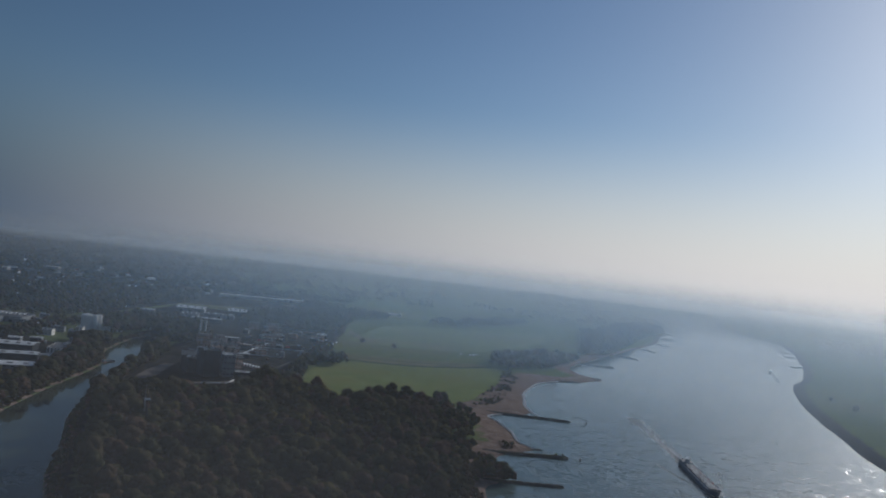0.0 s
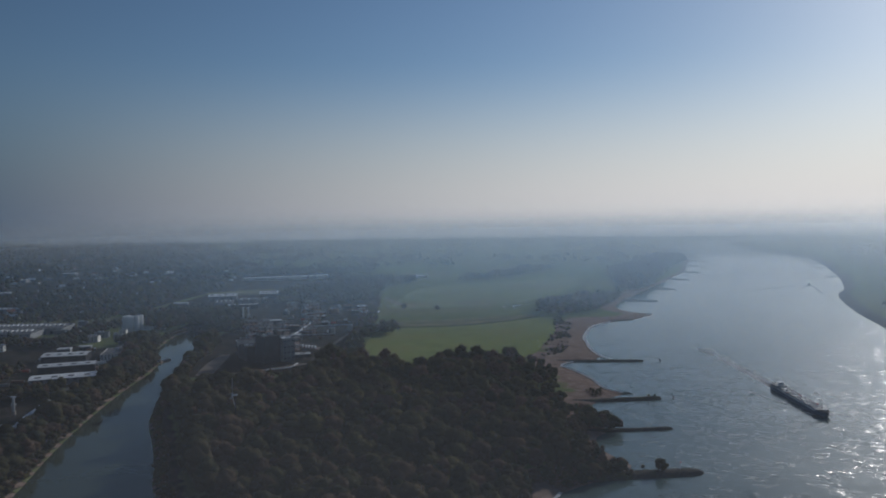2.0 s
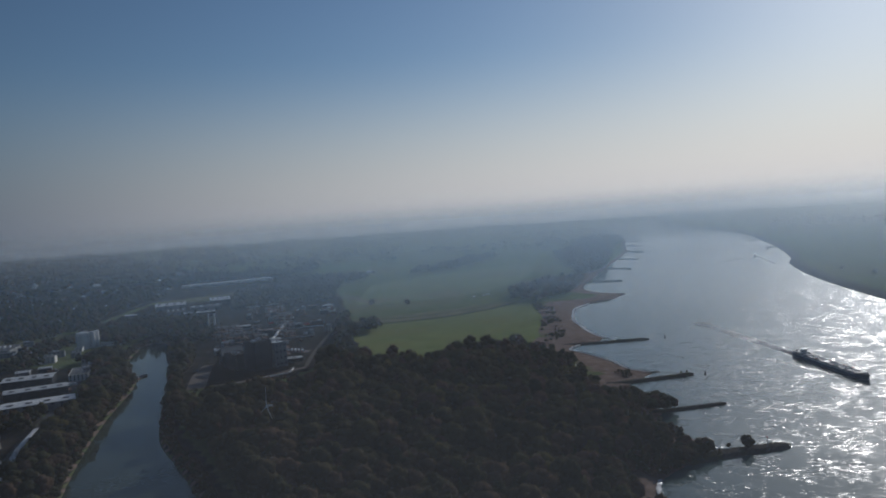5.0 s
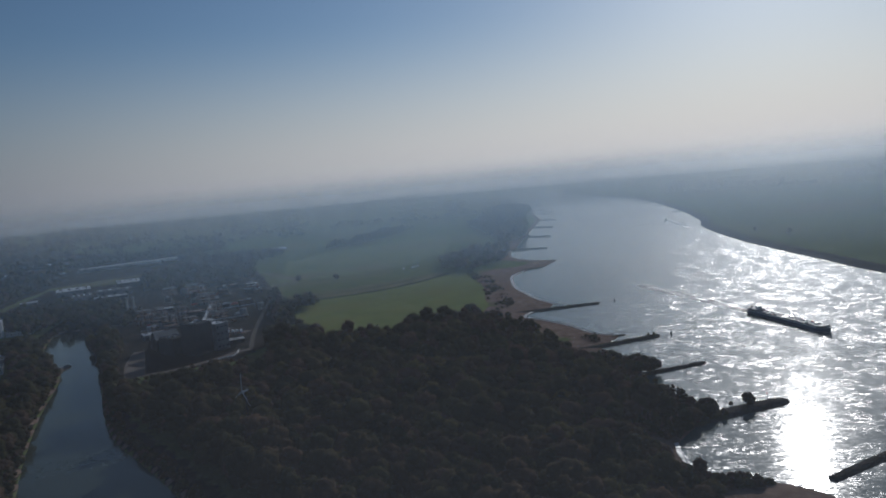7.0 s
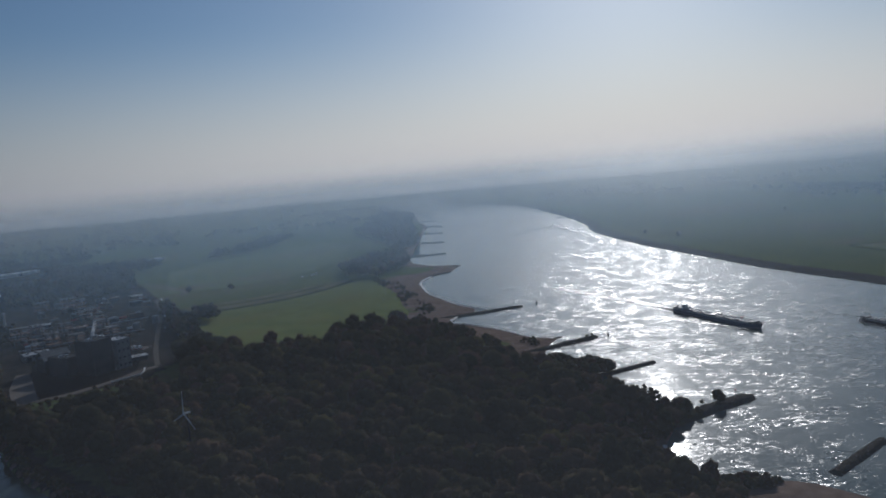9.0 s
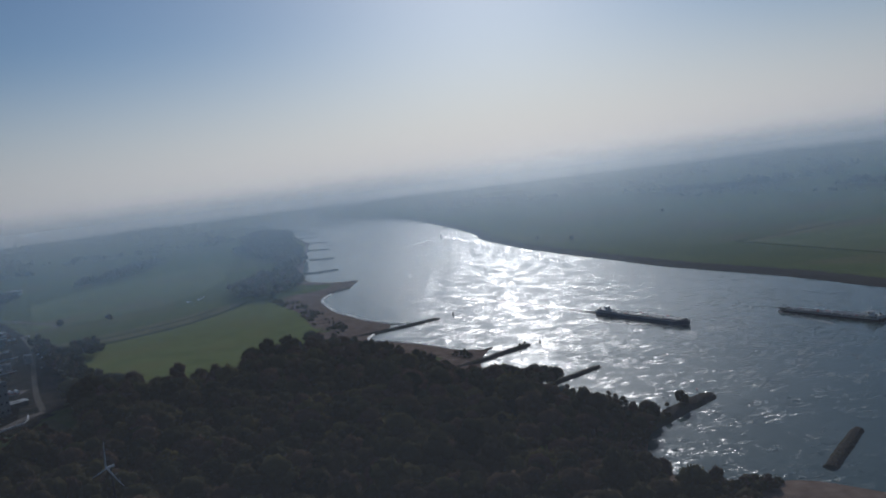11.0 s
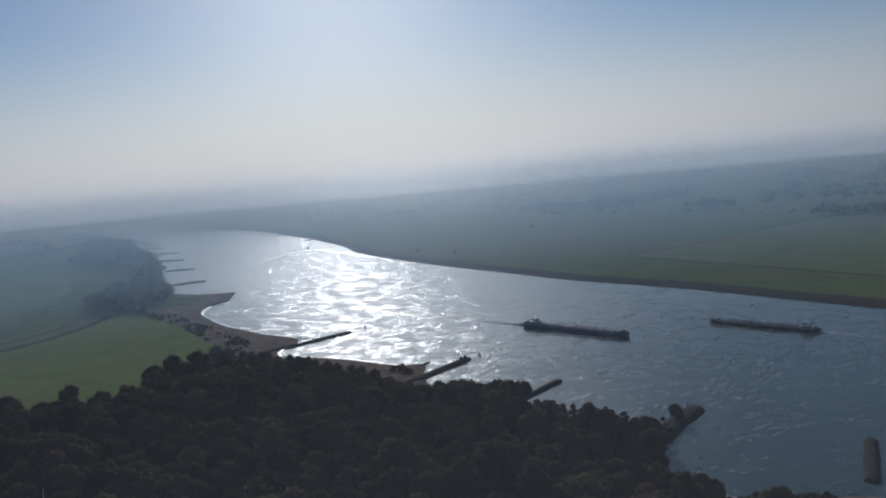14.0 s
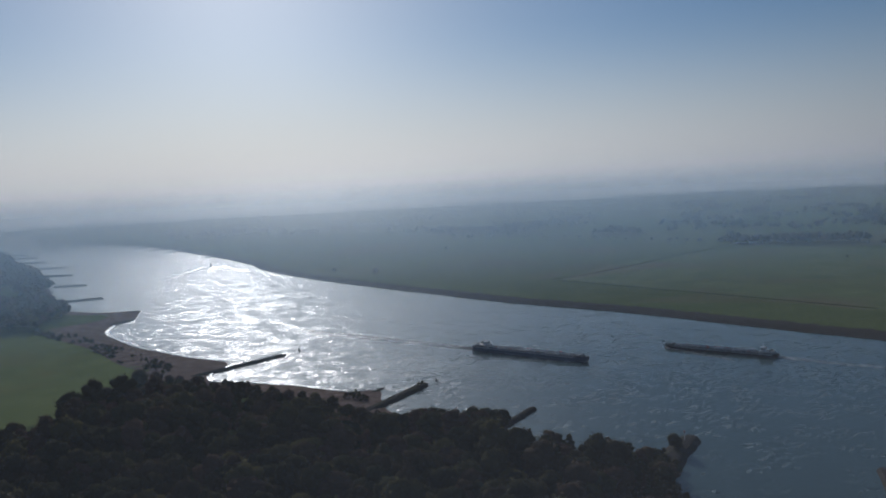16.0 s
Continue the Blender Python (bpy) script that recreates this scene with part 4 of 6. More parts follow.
# ---------------------------------------------------------------- groynes
def groyne(root_at, tip_at, width, height, label, seed, bend=0.0):
    """A dam of tipped stone that runs out from the bank, with sloping sides and a rounded head."""
    p, q = Vector((*root_at, 0)), Vector((*tip_at, 0))
    d = q - p
    length, u = d.length, d.normalized()
    w = Vector((-u.y, u.x, 0))
    n_len, prof = max(14, int(length / 2.2)), ((-1.0, -1.6), (-0.78, -0.1), (-0.42, 0.82), (-0.2, 1.0), (0.2, 1.0), (0.42, 0.82), (0.78, -0.1), (1.0, -1.6))
    bm, rows = bmesh.new(), []
    for i in range(n_len + 1):
        s = i / n_len
        end = min(1.0, (1 - s) * length / (width * 0.55) + 0.02)
        k = math.sqrt(1 - (1 - end) ** 2)
        c = p + d * s + w * bend * math.sin(math.pi * s)
        row = []
        for a, b in prof:
            rough = 0.7 * noise.noise(Vector((c.x * 0.45 + a * 3, c.y * 0.45, seed))) + 0.4 * noise.noise(Vector((c.x * 1.3 + a * 9, c.y * 1.3, seed)))
            z = (b * height if b > 0 else b) * (0.35 + 0.65 * k) + rough * 0.6
            z += float(plain_rise(c.x, c.y))
            row.append(bm.verts.new(c + w * (a * width / 2 * k * (1 + 0.12 * noise.noise(Vector((c.x * 0.1, c.y * 0.1, seed + a))))) + Vector((rough * 0.5, 0, z))))
        rows.append(row)
    for r0, r1 in zip(rows, rows[1:]):
        for j in range(len(prof) - 1):
            bm.faces.new((r0[j], r0[j + 1], r1[j + 1], r1[j]))
    bm.faces.new(rows[-1])
    ob = part("groyne", bm, M_stone, None)
    return tagged(ob, label, "groyne", "groynes along the river")


groyne((58, 420), (112, 435), 9, 1.6, "detached stone groyne lying in the river", 1)
groyne((36, 519), (119, 528.5), 19, 2.6, "broad grassy stone groyne with a tree on it", 2, 1.5)
groyne((62, 630), (131, 634.5), 9, 1.8, "narrow dark stone groyne", 3)
groyne((66, 729), (152, 738), 13, 2.2, "stone groyne with a bush at its head", 4)
groyne((84, 757), (130, 761), 5, 0.9, "short low spit of stones", 5)
groyne((82, 934), (186, 927), 12, 1.9, "long dark stone groyne", 6)
groyne((262, 1352), (314, 1362), 14, 1.9, "stone groyne at the end of a sand spit", 7)
groyne((222, 1282), (268, 1296), 12, 1.4, "low forked spit of stones", 8)
FAR_GROYNES = (((318, 1605), (388, 1575)), ((462, 1870), (500, 1822)), ((585, 2150), (618, 2090)), ((700, 2412), (738, 2352)), ((805, 2735), (850, 2655)), ((908, 3021), (960, 2920)), ((970, 3259), (1020, 3120)), ((1005, 3481), (1060, 3335)), ((1018, 3668), (1070, 3520)), ((1045, 3850), (1095, 3690)), ((1095, 3960), (1130, 3850)))
for i, (a, b) in enumerate(FAR_GROYNES):
    groyne(a, b, 15, 2.0, "distant dark stone groyne", 10 + i)
for i, (a, b) in enumerate((((1055, 2150), (1000, 2125)), ((1205, 2500), (1150, 2505)), ((1285, 2700), (1225, 2700)), ((1345, 2880), (1285, 2890)), ((1400, 3060), (1335, 3080)), ((1425, 3240), (1360, 3260)))):
    groyne(a, b, 13, 1.8, "short stone groyne on the far bank", 30 + i)


# ---------------------------------------------------------------- ships
def hull_mesh(length, beam, free, draft=1.2, bow_rake=5.0, sheer=1.0, flare=0.25):
    """A barge hull along +x, bow at +x, waterline at 0: full body, rounded stern, drawn-in and raised bow."""
    stations = ((0.0, 0.62, 0.55), (0.012, 0.84, 0.3), (0.04, 0.97, 0.15), (0.08, 1.0, 0.05), (0.3, 1, 0), (0.6, 1, 0), (0.86, 1.0, 0.0), (0.91, 0.93, 0.15), (0.945, 0.76, 0.45), (0.972, 0.5, 0.75), (0.99, 0.24, 0.95), (1.0, 0.05, 1.0))
    bm, rows = bmesh.new(), []
    for s, wd, rise in stations:
        x = (s - 0.5) * length
        top = free + sheer * max(0, (s - 0.88) / 0.12) ** 1.5 + 0.35 * sheer * max(0, (0.06 - s) / 0.06)
        y = beam / 2 * wd
        fore = max(0, (s - 0.86) / 0.14)
        row = []
        for yy, z in ((0, -draft + draft * 0.6 * rise), (0.78, -draft + draft * 0.6 * rise), (0.97 - flare * fore, -draft * 0.4), (1.0 - flare * fore * 0.7, 0.35), (1.0, top)):
            row.append((x - bow_rake * fore * (1 - (z + draft) / (top + draft)) * 0.5, y * yy, z))
        rows.append(row)
    full = []
    for row in rows:
        ring = [bm.verts.new((x, y, z)) for x, y, z in row[::-1]] + [bm.verts.new((x, -y, z)) for x, y, z in row[1:]]
        full.append(ring)
    for a, b in zip(full, full[1:]):
        for j in range(len(a) - 1):
            bm.faces.new((a[j], a[j + 1], b[j + 1], b[j]))
    bm.faces.new(full[0])
    bm.faces.new(full[-1])
    top = [(r[-1][0], r[-1][1], r[-1][2]) for r in rows]
    return bm, top


def deck_mesh(top, inset=0.25, drop=0.5):
    bm = bmesh.new()
    l_ = [bm.verts.new((x, max(0.02, y - inset), z - drop)) for x, y, z in top]
    r_ = [bm.verts.new((x, -max(0.02, y - inset), z - drop)) for x, y, z in top]
    for i in range(len(top) - 1):
        bm.faces.new((l_[i], l_[i + 1], r_[i + 1], r_[i]))
    return bm


def windows(parent, x0, x1, y, z0, z1, count, axis="x"):
    """Dark window panes in a row on a wall, slightly proud of it."""
    for i in range(count):
        a = x0 + (x1 - x0) * (i + 0.12) / count
        b = x0 + (x1 - x0) * (i + 0.88) / count
        bm = box(a, b, y - 0.03, y + 0.03, z0, z1) if axis == "x" else box(y - 0.03, y + 0.03, a, b, z0, z1)
        part("window_pane", bm, M_glass, parent)


def rail(parent, pts, height, mat):
    """A ship's rail: stanchions and two bars along a line."""
    bm = bmesh.new()
    for p, q in zip(pts, pts[1:]):
        p, q = Vector(p), Vector(q)
        k = max(1, int((q - p).length / 3))
        for i in range(k):
            c = p.lerp(q, i / k)
            add_tube(bm, c, c + Vector((0, 0, height)), 0.05, None, 4)
        for h in (0.55, 1.0):
            add_tube(bm, p + Vector((0, 0, height * h)), q + Vector((0, 0, height * h)), 0.045, None, 4)
    return part("railing", bm, mat, parent)


def tanker(m, length, beam, free, hull_paint, label):
    """An inland tank barge: hull with a raised cargo trunk, pipework, wheelhouse aft and a foredeck with winch and mast."""
    ship = root("tank_ship", m, label, "ship", "ships on the river")
    bm, top = hull_mesh(length, beam, free)
    hull = part("hull", bm, hull_paint, ship, "dark painted steel hull")
    L = length / 2
    part("rubbing_strake", add_box(box(-L * 0.94, L * 0.8, beam / 2 - 0.04, beam / 2 + 0.12, free - 0.35, free - 0.1), -L * 0.94, L * 0.8, -beam / 2 - 0.12, -beam / 2 + 0.04, free - 0.35, free - 0.1), M_white, hull, "pale rubbing strake")
    part("deck", deck_mesh(top), M_deck, ship)
    part("cargo_trunk", box(-L * 0.66, L * 0.78, -beam * 0.36, beam * 0.36, free - 0.5, free + 0.75, bevel=0.15), M_deck, ship)
    part("side_deck", add_box(box(-L * 0.66, L * 0.78, beam * 0.37, beam * 0.46, free - 0.42, free - 0.2), -L * 0.66, L * 0.78, -beam * 0.46, -beam * 0.37, free - 0.42, free - 0.2), M_white, ship, "white-painted side deck")
    zt = free + 0.75
    for y in (-1.7, -0.6, 0.6, 1.7):
        part("cargo_pipe", tube((-L * 0.62, y, zt + 0.5), (L * 0.74, y, zt + 0.5), 0.16, None, 8), M_steel, ship)
    for i in range(12):
        x = -L * 0.6 + i * L * 1.32 / 11
        part("pipe_support", add_box(add_box(box(x - 0.12, x + 0.12, -2.2, 2.2, zt + 0.26, zt + 0.36), x - 0.12, x + 0.12, -2.1, -1.95, zt, zt + 0.3), x - 0.12, x + 0.12, 1.95, 2.1, zt, zt + 0.3), M_steel, ship)
    for i in range(10):
        x = -L * 0.57 + i * L * 1.26 / 9
        hatch = part("tank_hatch", tube((x, 2.9 if i % 2 else -2.9, zt), (x, 2.9 if i % 2 else -2.9, zt + 0.9), 0.65, 0.6, 12), M_wall_grey, ship)
        part("hatch_lid", tube((x, 2.9 if i % 2 else -2.9, zt + 0.9), (x, 2.9 if i % 2 else -2.9, zt + 1.05), 0.72, 0.4, 12), M_white, hatch)
    mani = part("manifold", box(-2.2, 2.2, -beam * 0.4, beam * 0.4, zt + 0.7, zt + 1.0, bevel=0.06), M_steel, ship)
    for i in range(5):
        part("valve", tube((-2 + i, 0.9, zt + 1.0), (-2 + i, 0.9, zt + 1.7), 0.18, 0.28, 8), M_red, mani)
    part("crane_post", add_tube(tube((3.6, 0, zt), (3.6, 0, zt + 4.2), 0.28, 0.22, 8), (3.6, 0, zt + 4.0), (9.5, 0, zt + 5.0), 0.2, 0.12, 8), M_steel, ship)
    gd = random.Random(int(length))
    for i in range(26):
        x, y, s = -L * 0.6 + i * L * 1.3 / 25 + gd.uniform(-0.8, 0.8), gd.choice((-1, 1)) * gd.uniform(2.4, beam * 0.33), gd.uniform(0.35, 0.8)
        part("deck_fitting", box(x - s * gd.uniform(0.8, 2.0), x + s, y - s * 0.7, y + s * 0.7, zt, zt + s * gd.uniform(0.9, 1.9), bevel=0.05), gd.choice((M_white, M_white, M_steel, M_red)), ship)
    # aft house and wheelhouse
    house = part("deckhouse", box(-L * 0.93, -L * 0.715, -beam * 0.42, beam * 0.42, free - 0.5, free + 1.9, bevel=0.15), M_wall_pale, ship, "pale deckhouse")
    windows(house, -L * 0.91, -L * 0.74, beam * 0.42, free + 0.6, free + 1.4, 7)
    windows(house, -L * 0.91, -L * 0.74, -beam * 0.42, free + 0.6, free + 1.4, 7)
    wh = part("wheelhouse", box(-L * 0.80, -L * 0.73, -2.3, 2.3, free + 1.9, free + 4.6, bevel=0.2), M_white, ship, "white wheelhouse")
    windows(wh, -2.1, 2.1, -L * 0.73, free + 3.3, free + 4.2, 4, "y")
    windows(wh, -L * 0.795, -L * 0.735, 2.3, free + 3.3, free + 4.2, 3)
    windows(wh, -L * 0.795, -L * 0.735, -2.3, free + 3.3, free + 4.2, 3)
    part("wheelhouse_roof", box(-L * 0.81, -L * 0.72, -2.7, 2.7, free + 4.6, free + 4.8, bevel=0.06), M_white, wh)
    mast = part("mast", tube((-L * 0.77, 0, free + 4.8), (-L * 0.77, 0, free + 8.2), 0.1, 0.06, 6), M_white, ship)
    part("radar", box(-L * 0.77 - 0.15, -L * 0.77 + 0.15, -1.2, 1.2, free + 6.4, free + 6.6), M_white, mast)
    part("funnel", box(-L * 0.90, -L * 0.875, -3.4, -2.2, free + 1.9, free + 3.6, bevel=0.15), M_black, ship)
    part("funnel", box(-L * 0.90, -L * 0.875, 2.2, 3.4, free + 1.9, free + 3.6, bevel=0.15), M_black, ship)
    boat = bmesh.new()
    for s, w_, z in ((-2.2, 0.55, 0), (-0.5, 0.9, -0.1), (1.2, 0.8, 0), (2.4, 0.1, 0.25)):
        for yy, zz in ((-w_, 0.7 + z), (0, 0.0), (w_, 0.7 + z)):
            boat.verts.new((-L * 0.845 + s, 3.6 + yy, free + 2.0 + zz))
    boat.verts.ensure_lookup_table()
    for i in range(3):
        for j in range(2):
            boat.faces.new([boat.verts[3 * (i + a) + j + b] for a, b in ((0, 0), (0, 1), (1, 1), (1, 0))])
        boat.faces.new([boat.verts[k] for k in (3 * i, 3 * i + 2, 3 * i + 5, 3 * i + 3)])
    part("dinghy", boat, M_white, ship, "small white dinghy on the aft deck")
    # foredeck
    part("winch", add_tube(add_tube(box(L * 0.90, L * 0.925, -1.6, 1.6, free + 0.1, free + 0.6), (L * 0.912, -1.4, free + 0.9), (L * 0.912, -0.2, free + 0.9), 0.45, None, 10), (L * 0.912, 0.2, free + 0.9), (L * 0.912, 1.4, free + 0.9), 0.45, None, 10), M_wall_grey, ship)
    part("forecastle", box(L * 0.82, L * 0.865, -beam * 0.38, beam * 0.38, free - 0.4, free + 1.5, bevel=0.15), M_wall_grey, ship)
    part("bow_mast", tube((L * 0.94, 0, free + 0.3), (L * 0.94, 0, free + 4.5), 0.09, 0.05, 6), M_white, ship)
    for x in (-L * 0.955, L * 0.88, L * 0.95):
        for y in (-1, 1):
            yy = y * beam * (0.36 if x < L * 0.9 else 0.2)
            part("bollard", add_tube(tube((x - 0.35, yy, free - 0.1), (x - 0.35, yy, free + 0.6), 0.2, None, 8), (x + 0.35, yy, free - 0.1), (x + 0.35, yy, free + 0.6), 0.2, None, 8), M_black, ship)
    for y in (-1, 1):
        rail(ship, [(-L * 0.7, y * beam * 0.485, free - 0.2), (L * 0.84, y * beam * 0.485, free - 0.2)], 1.0, M_steel)
    return ship


def at_heading(x, y, heading, z=0.0):
    """heading: degrees, the way of the bow from +x towards +y."""
    return Matrix.Translation((x, y, z)) @ Matrix.Rotation(radians(heading), 4, "Z")


SHIP_1, HEAD_1 = (270.3, 717.0), -93.8
SHIP_2, HEAD_2 = (340.0, 578.0), 85.8
tanker(at_heading(*SHIP_1, HEAD_1), 117.0, 12.0, 3.5, M_blue, "long blue-grey tank barge under way on the river")
tanker(at_heading(*SHIP_2, HEAD_2), 94.0, 10.8, 2.2, M_black, "long dark low-lying tank barge under way on the river")


def motor_boat(m, label):
    boat = root("motor_vessel", m, label, "boat", "ships on the river")
    bm, top = hull_mesh(30, 6.4, 1.8, 0.9, 2.5, 0.8)
    part("hull", bm, M_black, boat)
    part("deck", deck_mesh(top, 0.2, 0.3), M_deck, boat)
    cabin = part("cabin", box(-9, 2, -2.3, 2.3, 1.4, 3.8, bevel=0.2), M_wall_pale, boat, "pale cabin")
    windows(cabin, -8.5, 1.5, 2.3, 2.5, 3.2, 6)
    windows(cabin, -8.5, 1.5, -2.3, 2.5, 3.2, 6)
    wh = part("wheelhouse", box(-2, 1.5, -1.8, 1.8, 3.8, 6.0, bevel=0.2), M_white, boat)
    windows(wh, -1.6, 1.6, 1.5, 4.7, 5.6, 3, "y")
    part("mast", tube((-1, 0, 6), (-1, 0, 9), 0.09, 0.05, 6), M_white, boat)
    part("winch", tube((9, -1, 2.2), (9, 1, 2.2), 0.5, None, 10), M_steel, boat)
    return boat


BOAT, HEAD_B = (845.0, 1893.0), 56.0
motor_boat(at_heading(*BOAT, HEAD_B), "small dark motor vessel with a white wheelhouse under way far upriver")
motor_boat(at_heading(1110, 3240, 250, float(plain_rise(1110, 3240))), "distant dark vessel on the hazy river")


# ---------------------------------------------------------------- works, warehouses, town
def shed(name, centre, size, height, turn, roof_mat, wall_mat, label, pitch=0.10, lights=4, z=4.0, doors=3, group=""):
    """A long hall: walls, a low pitched roof with an overhang and ridge, rooflights, gates and a band of windows."""
    w, d = size
    thing = root(name, Matrix.Translation((*centre, z)) @ Matrix.Rotation(radians(turn), 4, "Z"), label, "building", group)
    part("wall", box(-w / 2, w / 2, -d / 2, d / 2, -0.5, height), wall_mat, thing)
    rise = d / 2 * pitch
    bm = bmesh.new()
    o = 0.6
    ends = []
    for x in (-w / 2 - o, w / 2 + o):
        ends.append([bm.verts.new((x, y, zz)) for y, zz in ((-d / 2 - o, height - 0.05), (0, height + rise), (d / 2 + o, height - 0.05), (d / 2 + o, height + 0.3), (0, height + rise + 0.35), (-d / 2 - o, height + 0.3))])
    a, b = ends
    for i in range(6):
        j = (i + 1) % 6
        bm.faces.new((a[i], a[j], b[j], b[i]))
    bm.faces.new(a)
    bm.faces.new(b)
    roof = part("roof", bm, roof_mat, thing)
    for i in range(lights):
        x = -w / 2 + w * (i + 0.5) / lights
        part("rooflight", box(x - w / lights * 0.18, x + w / lights * 0.18, -d * 0.3, -d * 0.12, height + rise * 0.42 + 0.2, height + rise * 0.88 + 0.55), M_roof_grey if roof_mat is M_roof_light else M_roof_light, roof)
    for i in range(doors):
        x = -w / 2 + w * (i + 0.5) / doors
        part("gate", box(x - 2.2, x + 2.2, -d / 2 - 0.08, -d / 2 + 0.1, 0, min(4.2, height - 0.8)), M_wall_dark, thing)
    k = max(4, int(w / 7))
    for i in range(min(k, 14)):
        x = -w / 2 + w * (i + 0.5) / min(k, 14)
        part("window", box(x - 1.3, x + 1.3, -d / 2 - 0.06, -d / 2 + 0.1, height - 2.0, height - 1.0), M_glass, thing)
    return thing


def block(name, centre, size, height, turn, wall_mat, label, storeys=2, z=4.0, roof_mat=None, group="", gear=2):
    """A flat-roofed block: walls, parapet, windows storey by storey, plant on the roof."""
    w, d = size
    thing = root(name, Matrix.Translation((*centre, z)) @ Matrix.Rotation(radians(turn), 4, "Z"), label, "building", group)
    part("wall", box(-w / 2, w / 2, -d / 2, d / 2, -0.5, height), wall_mat, thing)
    roof = part("roof", box(-w / 2 + 0.3, w / 2 - 0.3, -d / 2 + 0.3, d / 2 - 0.3, height, height + 0.15), roof_mat or M_roof_grey, thing)
    bm = bmesh.new()
    for s in (-1, 1):
        add_box(bm, -w / 2 - 0.1, w / 2 + 0.1, s * d / 2 - 0.2, s * d / 2 + 0.2, height, height + 0.7)
        add_box(bm, s * w / 2 - 0.2, s * w / 2 + 0.2, -d / 2 + 0.2, d / 2 - 0.2, height, height + 0.7)
    part("parapet", bm, wall_mat, thing)
    n_w = max(2, min(10, int(w / 4)))
    for s in range(storeys):
        zz = height * (s + 0.45) / storeys
        for i in range(n_w):
            x = -w / 2 + w * (i + 0.5) / n_w
            part("window", box(x - 0.9, x + 0.9, -d / 2 - 0.06, -d / 2 + 0.08, zz, zz + 1.3), M_glass, thing)
    g = random.Random(int(centre[0] * 7 + centre[1]))
    for i in range(gear):
        x, y, s = g.uniform(-w * 0.35, w * 0.35), g.uniform(-d * 0.3, d * 0.3), g.uniform(0.8, 1.8)
        part("roof_plant", box(x - s * 1.4, x + s * 1.4, y - s, y + s, height + 0.15, height + 0.15 + s * 1.5, bevel=0.1), M_steel, roof)
    return thing


def storage_tank(x, y, r, h, mat, label, z=4.0, group="storage tanks"):
    """An upright steel tank: shell with hoops, domed roof, ladder, rim rail."""
    thing = root("storage_tank", Matrix.Translation((x, y, z)), label, "tank", group)
    shell = part("shell", tube((0, 0, -0.4), (0, 0, h), r, None, 32), mat, thing, smooth=False)
    for i in range(1, 4):
        part("hoop", add_tube(bmesh.new(), (0, 0, h * i / 4 - 0.12), (0, 0, h * i / 4 + 0.12), r + 0.12, None, 32), M_steel, shell)
    part("roof", tube((0, 0, h), (0, 0, h + r * 0.22), r + 0.1, r * 0.12, 32), mat, thing)
    bm = bmesh.new()
    for i in range(20):
        a = i * math.tau / 20
        add_tube(bm, (r * math.cos(a), r * math.sin(a), h), (r * math.cos(a), r * math.sin(a), h + 1.1), 0.06, None, 4)
    add_tube(bm, (0, 0, h + 1.02), (0, 0, h + 1.1), r + 0.03, None, 32, False)
    part("rim_railing", bm, M_steel, thing)
    part("ladder", box(-0.3, 0.3, -r - 0.5, -r - 0.1, 0, h), M_steel, thing)
    return thing


def chimney(x, y, r, h, label, mat, z=4.0):
    thing = root("chimney", Matrix.Translation((x, y, z)), label, "chimney", "stacks and columns of the works")
    part("base", tube((0, 0, -0.5), (0, 0, 3), r * 1.5, r * 1.3, 16), M_concrete, thing)
    part("shaft", tube((0, 0, 3), (0, 0, h), r, r * 0.85, 16), mat, thing)
    for k in (0.55, 0.97):
        part("ring_platform", tube((0, 0, h * k), (0, 0, h * k + 0.3), r * 1.7, None, 16), M_steel, thing)
    return thing


def process_unit(x, y, w, d, h, seed, label, z=4.0):
    """An open steel frame with decks, vessels and pipes."""
    thing = root("process_unit", Matrix.Translation((x, y, z)) @ Matrix.Rotation(radians(12), 4, "Z"), label, "industrial plant", "process units of the works")
    g = random.Random(seed)
    for sx in (-1, 0, 1):
        for sy in (-1, 1):
            part("column", box(sx * w / 2 - 0.25, sx * w / 2 + 0.25, sy * d / 2 - 0.25, sy * d / 2 + 0.25, -0.4, h), M_rust, thing)
    for k in range(1, 4):
        part("deck", box(-w / 2 - 0.3, w / 2 + 0.3, -d / 2 - 0.3, d / 2 + 0.3, h * k / 3 - 0.25, h * k / 3), M_rust if k < 3 else M_roof_grey, thing)
    for k in range(4):
        px, py, r = g.uniform(-w / 2 + 1.5, w / 2 - 1.5), g.uniform(-d / 4, d / 4), g.uniform(0.7, 1.5)
        z0 = h * g.choice((0, 1 / 3, 2 / 3))
        vessel = part("vessel", tube((px, py, z0), (px, py, z0 + h * g.uniform(0.3, 0.5)), r, r * 0.9, 14), g.choice((M_steel, M_rust, M_wall_grey, M_wall_grey)), thing)
    for k in range(3):
        py = g.uniform(-d / 2, d / 2)
        part("pipe", tube((-w / 2 - 2, py, h * (k + 0.6) / 3), (w / 2 + 2, py, h * (k + 0.6) / 3), 0.3, None, 8), M_steel, thing)
    return thing


